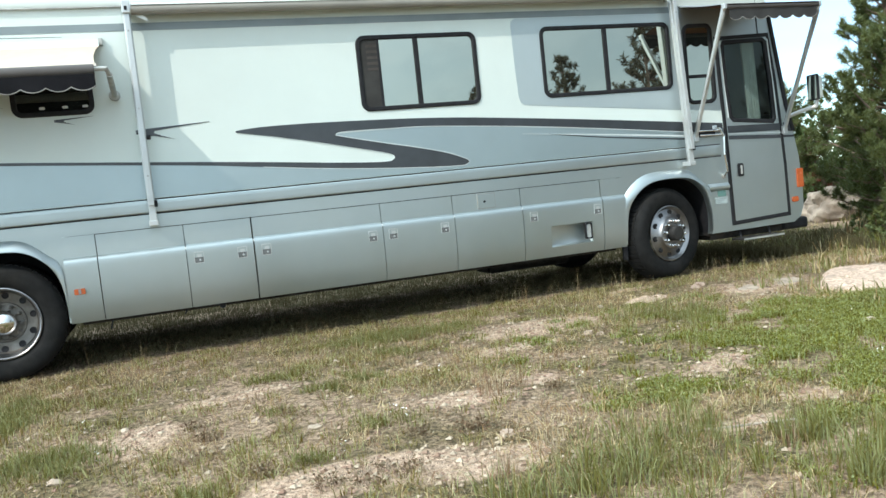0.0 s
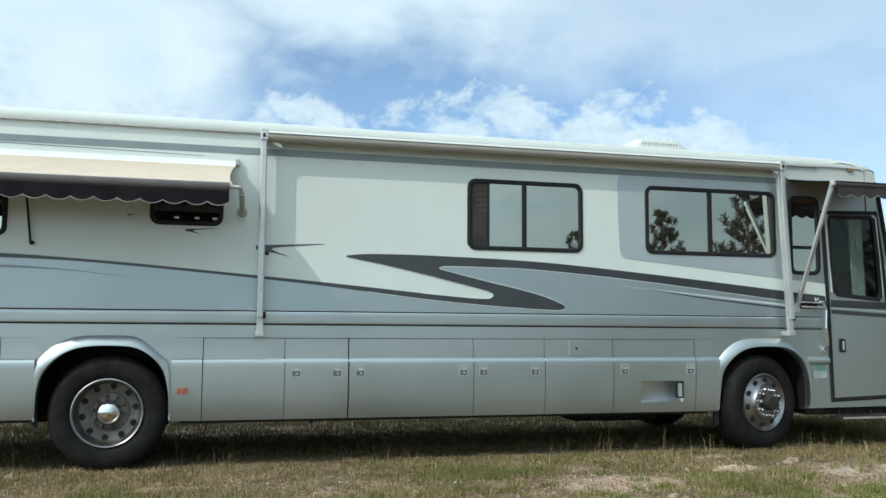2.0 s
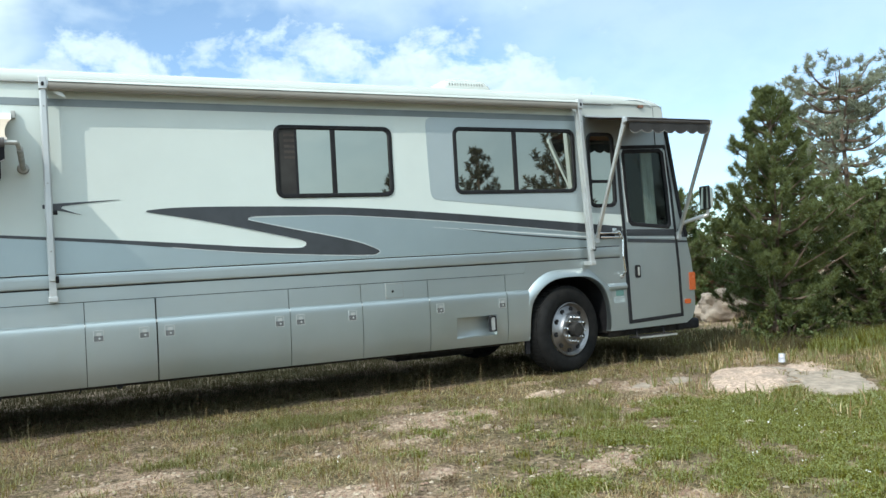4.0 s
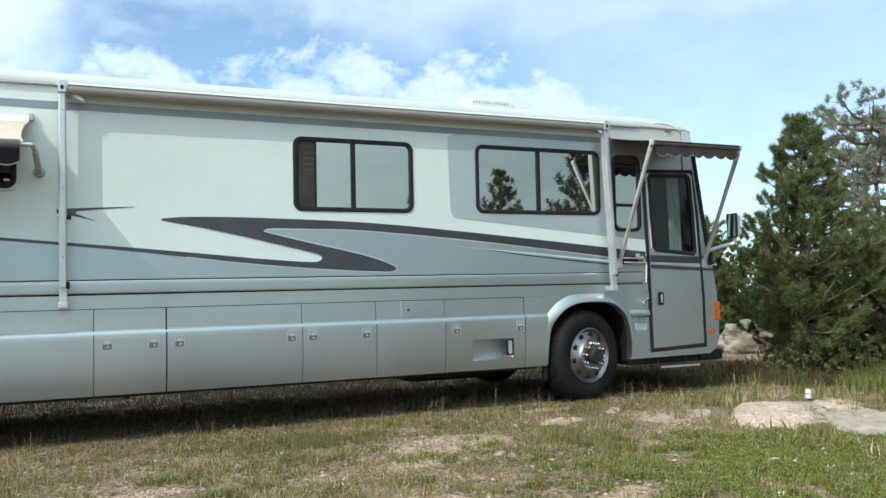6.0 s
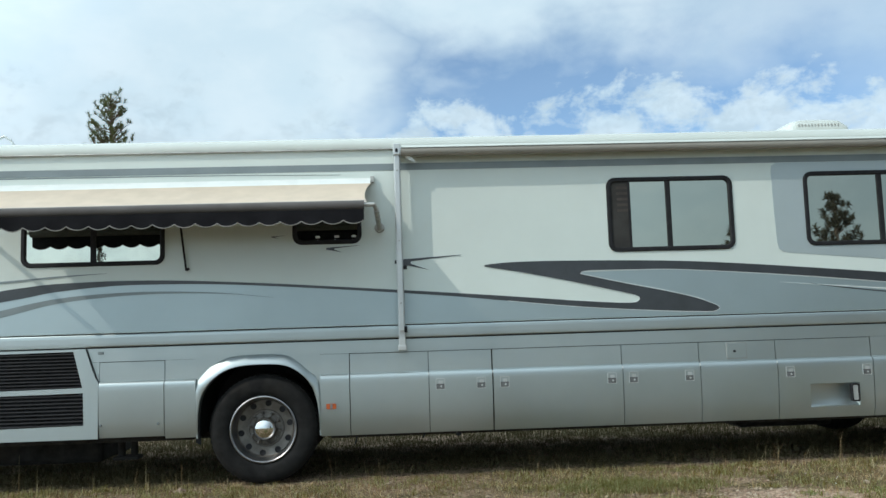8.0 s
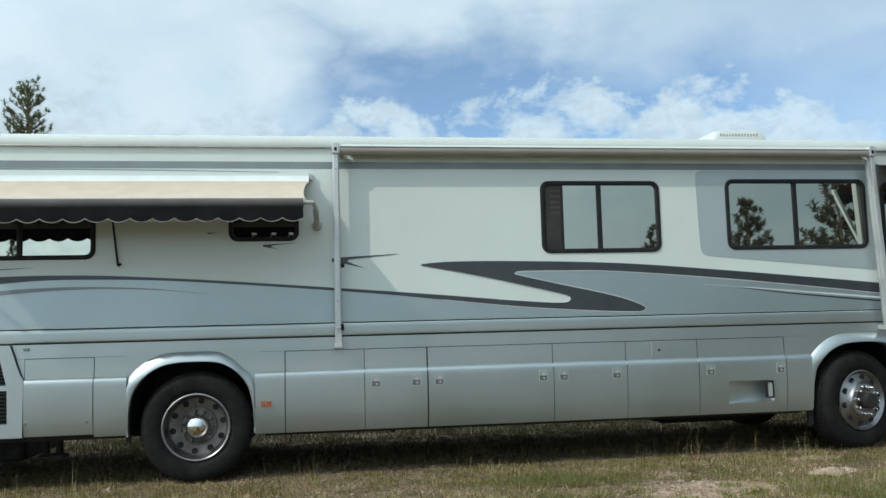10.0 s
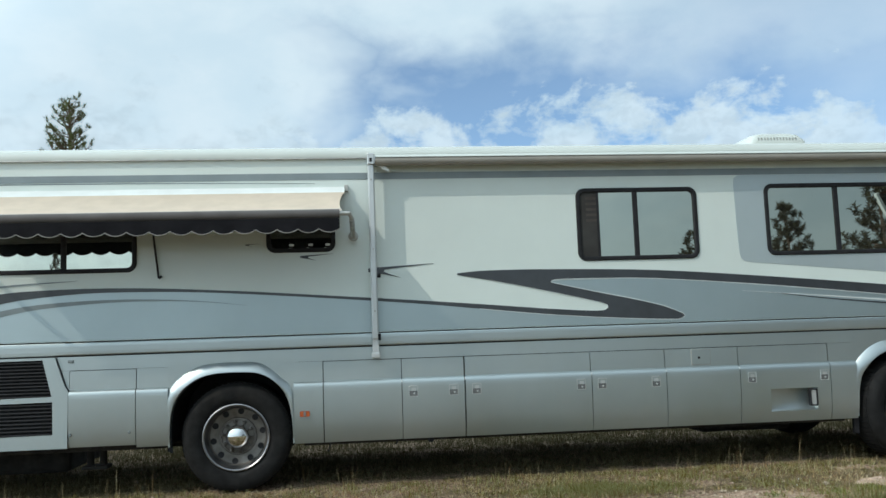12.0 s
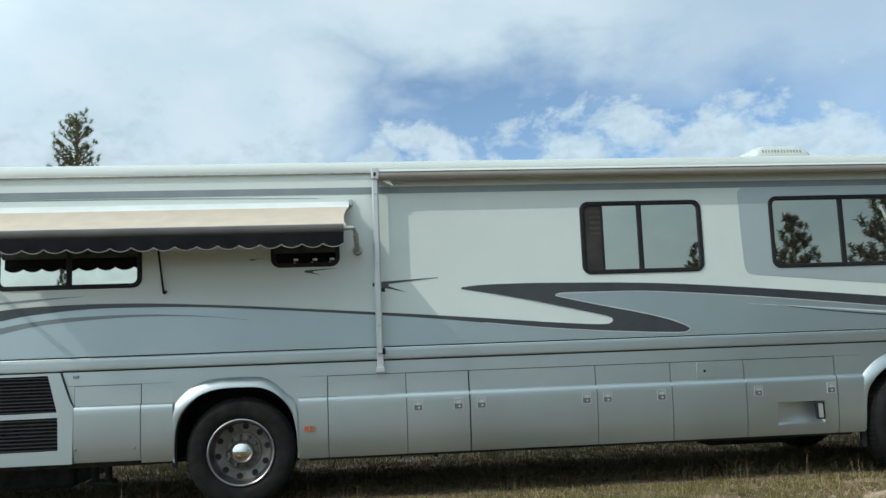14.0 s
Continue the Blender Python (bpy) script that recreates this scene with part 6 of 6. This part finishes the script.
def open_pine(at, tall, radius, seed, mat, label, tiers=15):
    """An old open pine: pale leaning trunk, long limbs that sag and turn up, tufts in flat tiers, broad ragged head."""
    r = random.Random(seed)
    tree = thing("pine_tree", at, label, "tree")
    trunk = B()
    def stem(u):
        return Vector((0.10 * math.sin(u * 3.2 + 0.4), 0.08 * math.sin(u * 2.1), u * tall))
    for k in range(14):
        tube(trunk, stem(k / 14), stem((k + 1) / 14), 0.085 * (1 - k / 15.5), 0.085 * (1 - (k + 1) / 15.5), seg=9, caps=False)
    centres, dirs = [], []
    for w in range(tiers):
        u = 0.20 + 0.79 * (w + 0.5 * r.random()) / tiers
        head = u > 0.74
        for b in range(5 if head else 4):
            a = 2 * math.pi * (b + 0.8 * r.random()) / (5 if head else 4) + w * 2.1
            size = radius * (r.uniform(0.55, 1.0) * min(1.0, (1.15 - u) * 5.0) if head else r.uniform(0.45, 0.95))
            p = stem(u)
            way = Vector((math.cos(a), math.sin(a), 0))
            lift = r.uniform(0.05, 0.35) * size + (0.15 if head else 0.0)
            points = [p + way * size * f + Vector((0, 0, lift * f ** 2 - 0.10 * size * math.sin(math.pi * f))) for f in (0, 0.25, 0.5, 0.75, 1.0)]
            for k in range(4):
                tube(trunk, points[k], points[k + 1], (0.026 - 0.005 * k) * (0.5 + size), (0.021 - 0.005 * k) * (0.5 + size), seg=5, caps=False)
            for t in range(round((9 if head else 6.5) * size)):
                f = r.uniform(0.35, 1.05) if t else 1.0
                k = min(3, int(f * 4))
                q = points[k].lerp(points[k + 1], f * 4 - k)
                side = way.cross(Vector((0, 0, 1))) * r.gauss(0, 0.24 * size)
                c = q + side + Vector((0, 0, r.uniform(0.0, 0.10)))
                tube(trunk, q, c, 0.007, 0.004, seg=3, caps=False)
                for m in range(3):
                    centres.append(tuple(c + Vector((r.gauss(0, 0.05), r.gauss(0, 0.05), r.gauss(0.02, 0.03)))))
                    dirs.append(tuple((way * 0.4 + Vector((r.gauss(0, 0.4), r.gauss(0, 0.4), 0.7))).normalized()))
    ob = new("trunk", finish("trunk", trunk, BARK, True))
    ob.parent = tree
    foliage("crown", centres, dirs, 30, 0.075, 0.0065, mat, tree, "flat tiers of needle tufts with wide gaps", 0.75, 0.05)
    return tree


def shrub(at, rx, h, seed, mat, label, count=90, per=26, size=0.05):
    r = random.Random(seed)
    bush = thing("shrub", at, label, "shrub")
    bm = B()
    centres, dirs = [], []
    for k in range(count):
        a, e = r.uniform(0, 2 * math.pi), math.asin(r.uniform(0.02, 1))
        f = r.uniform(0.55, 1.05)
        c = Vector((math.cos(a) * math.cos(e) * rx * f, math.sin(a) * math.cos(e) * rx * f, math.sin(e) * h * f + 0.03))
        if k % 3 == 0:
            tube(bm, (c.x * 0.1, c.y * 0.1, 0), c, 0.012, 0.004, seg=4, caps=False)
        centres.append(tuple(c))
        dirs.append(tuple(c.normalized()))
    ob = new("stem", finish("stem", bm, BARK))
    ob.parent = bush
    foliage("foliage", centres, dirs, per, size, size * 0.28, mat, bush, "loose leafy crown", 0.9)
    return bush


pine((10.42, 0.52, -0.02), 3.50, 1.44, 5, NEEDLE, "bushy green pine with dense needle brushes", 24, 8, 9, 250, 1.22, 0.095, 0.074, 0.7, 0.0038, 0.17)
grey = open_pine((13.85, 1.95, -0.02), 4.28, 0.95, 11, NEEDLE_BLUE, "taller open grey-green pine with flat tiers of foliage")
low_pine = pine((11.95, 0.05, -0.02), 2.1, 1.15, 23, NEEDLE, "low spreading green pine", 15, 9, 8, 130, 0.6, 0.03, 0.078, 0.7, 0.0056, 0.17)
pine((12.95, 5.15, -0.03), 2.45, 0.85, 71, NEEDLE, "small dense pine beyond the boulder", 14, 7, 7, 90, 0.5, 0.04, 0.085, 0.7, 0.005)
pine((-5.30, 11.1, -0.02), 6.95, 1.25, 31, NEEDLE, "tall slim pine standing behind the motorhome", 60, 6, 8, 34, 0.72, 0.1, 0.070, 1.15, 0.006, 0.13)
copy_thing(low_pine, pose(15.2, -1.9, -0.02, 0, 0, 140) @ Matrix.Diagonal((1.15, 1.15, 1.8, 1)))
copy_thing(low_pine, pose(11.05, 1.15, -0.02, 0, 0, 200) @ Matrix.Scale(0.72, 4))
copy_thing(low_pine, pose(10.75, 0.25, -0.02, 0, 0, 300) @ Matrix.Scale(0.42, 4))
copy_thing(low_pine, pose(14.6, 0.3, -0.02, 0, 0, 70))
copy_thing(grey, pose(17.5, 5.5, -0.02, 0, 0, 200))
copy_thing(low_pine, pose(18.5, 3.0, -0.02, 0, 0, 250) @ Matrix.Diagonal((1.1, 1.1, 1.7, 1)))
# trees across the meadow, seen mirrored in the windows
# the needle colour carries the shade of the side facing the motorhome
dark = pine((14.30, -16.0, -0.1), 5.1, 1.35, 83, NEEDLE_BACKLIT, "ragged pine across the meadow, coloured dark as backlit", 19, 7, 6, 34, 0.9, 0.08, 0.13, 0.8, 0.018, 0.22)
copy_thing(dark, pose(13.2, -16.6, -0.1, 0, 0, 60) @ Matrix.Scale(0.72, 4))
copy_thing(dark, pose(11.25, -16.0, -0.1, 0, 0, 100) @ Matrix.Scale(0.85, 4))
copy_thing(dark, pose(17.4, -16.0, -0.1, 0, 0, 10) @ Matrix.Scale(1.22, 4))
copy_thing(dark, pose(-7.1, -16.0, -0.1, 0, 0, 300) @ Matrix.Diagonal((0.34, 0.34, 0.80, 1)))
# unseen trees beyond the meadow, added to darken what the front paintwork reflects
for k in range(7):
    copy_thing(dark, pose(24.5 + 1.9 * k + (k % 3) * 0.6, -18.5 + 0.9 * k - (k % 2) * 2.5, -0.1, 0, 0, 47 * k) @ Matrix.Scale(1.0 + 0.11 * (k % 4), 4))
shrub((13.2, 6.2, -0.05), 1.3, 2.3, 61, SHRUB_LEAF, "dense green thicket beyond the boulder", 260, 30, 0.08)
shrub((14.6, 6.0, -0.05), 1.2, 2.0, 63, NEEDLE, "dark green thicket beyond the boulder", 240, 30, 0.09)
shrub((13.55, 5.1, -0.05), 1.1, 2.2, 41, SHRUB_LEAF, "green leafy shrub behind the boulder", 260, 30, 0.065)
shrub((13.3, 4.6, -0.05), 0.55, 0.95, 43, RUST_LEAF, "rusty dead bush behind the boulder", 70, 22, 0.06)
shrub((13.0, 4.45, -0.05), 0.5, 0.55, 47, SHRUB_LEAF, "low leafy plant behind the boulder", 50, 24, 0.05)
shrub((14.6, 5.2, -0.05), 1.0, 1.3, 49, SHRUB_LEAF, "green leafy shrub between the pines", 120, 24, 0.07)
shrub((11.3, 0.9, -0.05), 0.55, 0.6, 57, SHRUB_LEAF, "leafy undergrowth at the pine's foot", 90, 26, 0.05)
shrub((10.85, 0.35, -0.05), 0.6, 0.7, 67, NEEDLE, "dark bushy growth beside the pine", 150, 50, 0.04)
shrub((10.40, 0.36, -0.05), 0.66, 0.66, 73, NEEDLE, "dark low growth round the pine's trunk", 170, 50, 0.045)
shrub((12.4, 2.2, -0.05), 0.6, 0.5, 53, SHRUB_LEAF, "low green shrub at the foot of the pines", 70, 24, 0.05)

blades("green_tuft", scatter(520, 8.7, 12.6, -1.05, 0.7, lambda x, y: 0.3 + 1.5 * patch(x, y, 1.2, 9.0) if free(x, y) and y < 0.4 * (x - 8.6) else 0.0), 22, 0.08, 0.21, 0.07, 0.0036, LUSH, "soft green grass clumps before the pines", 0.4)
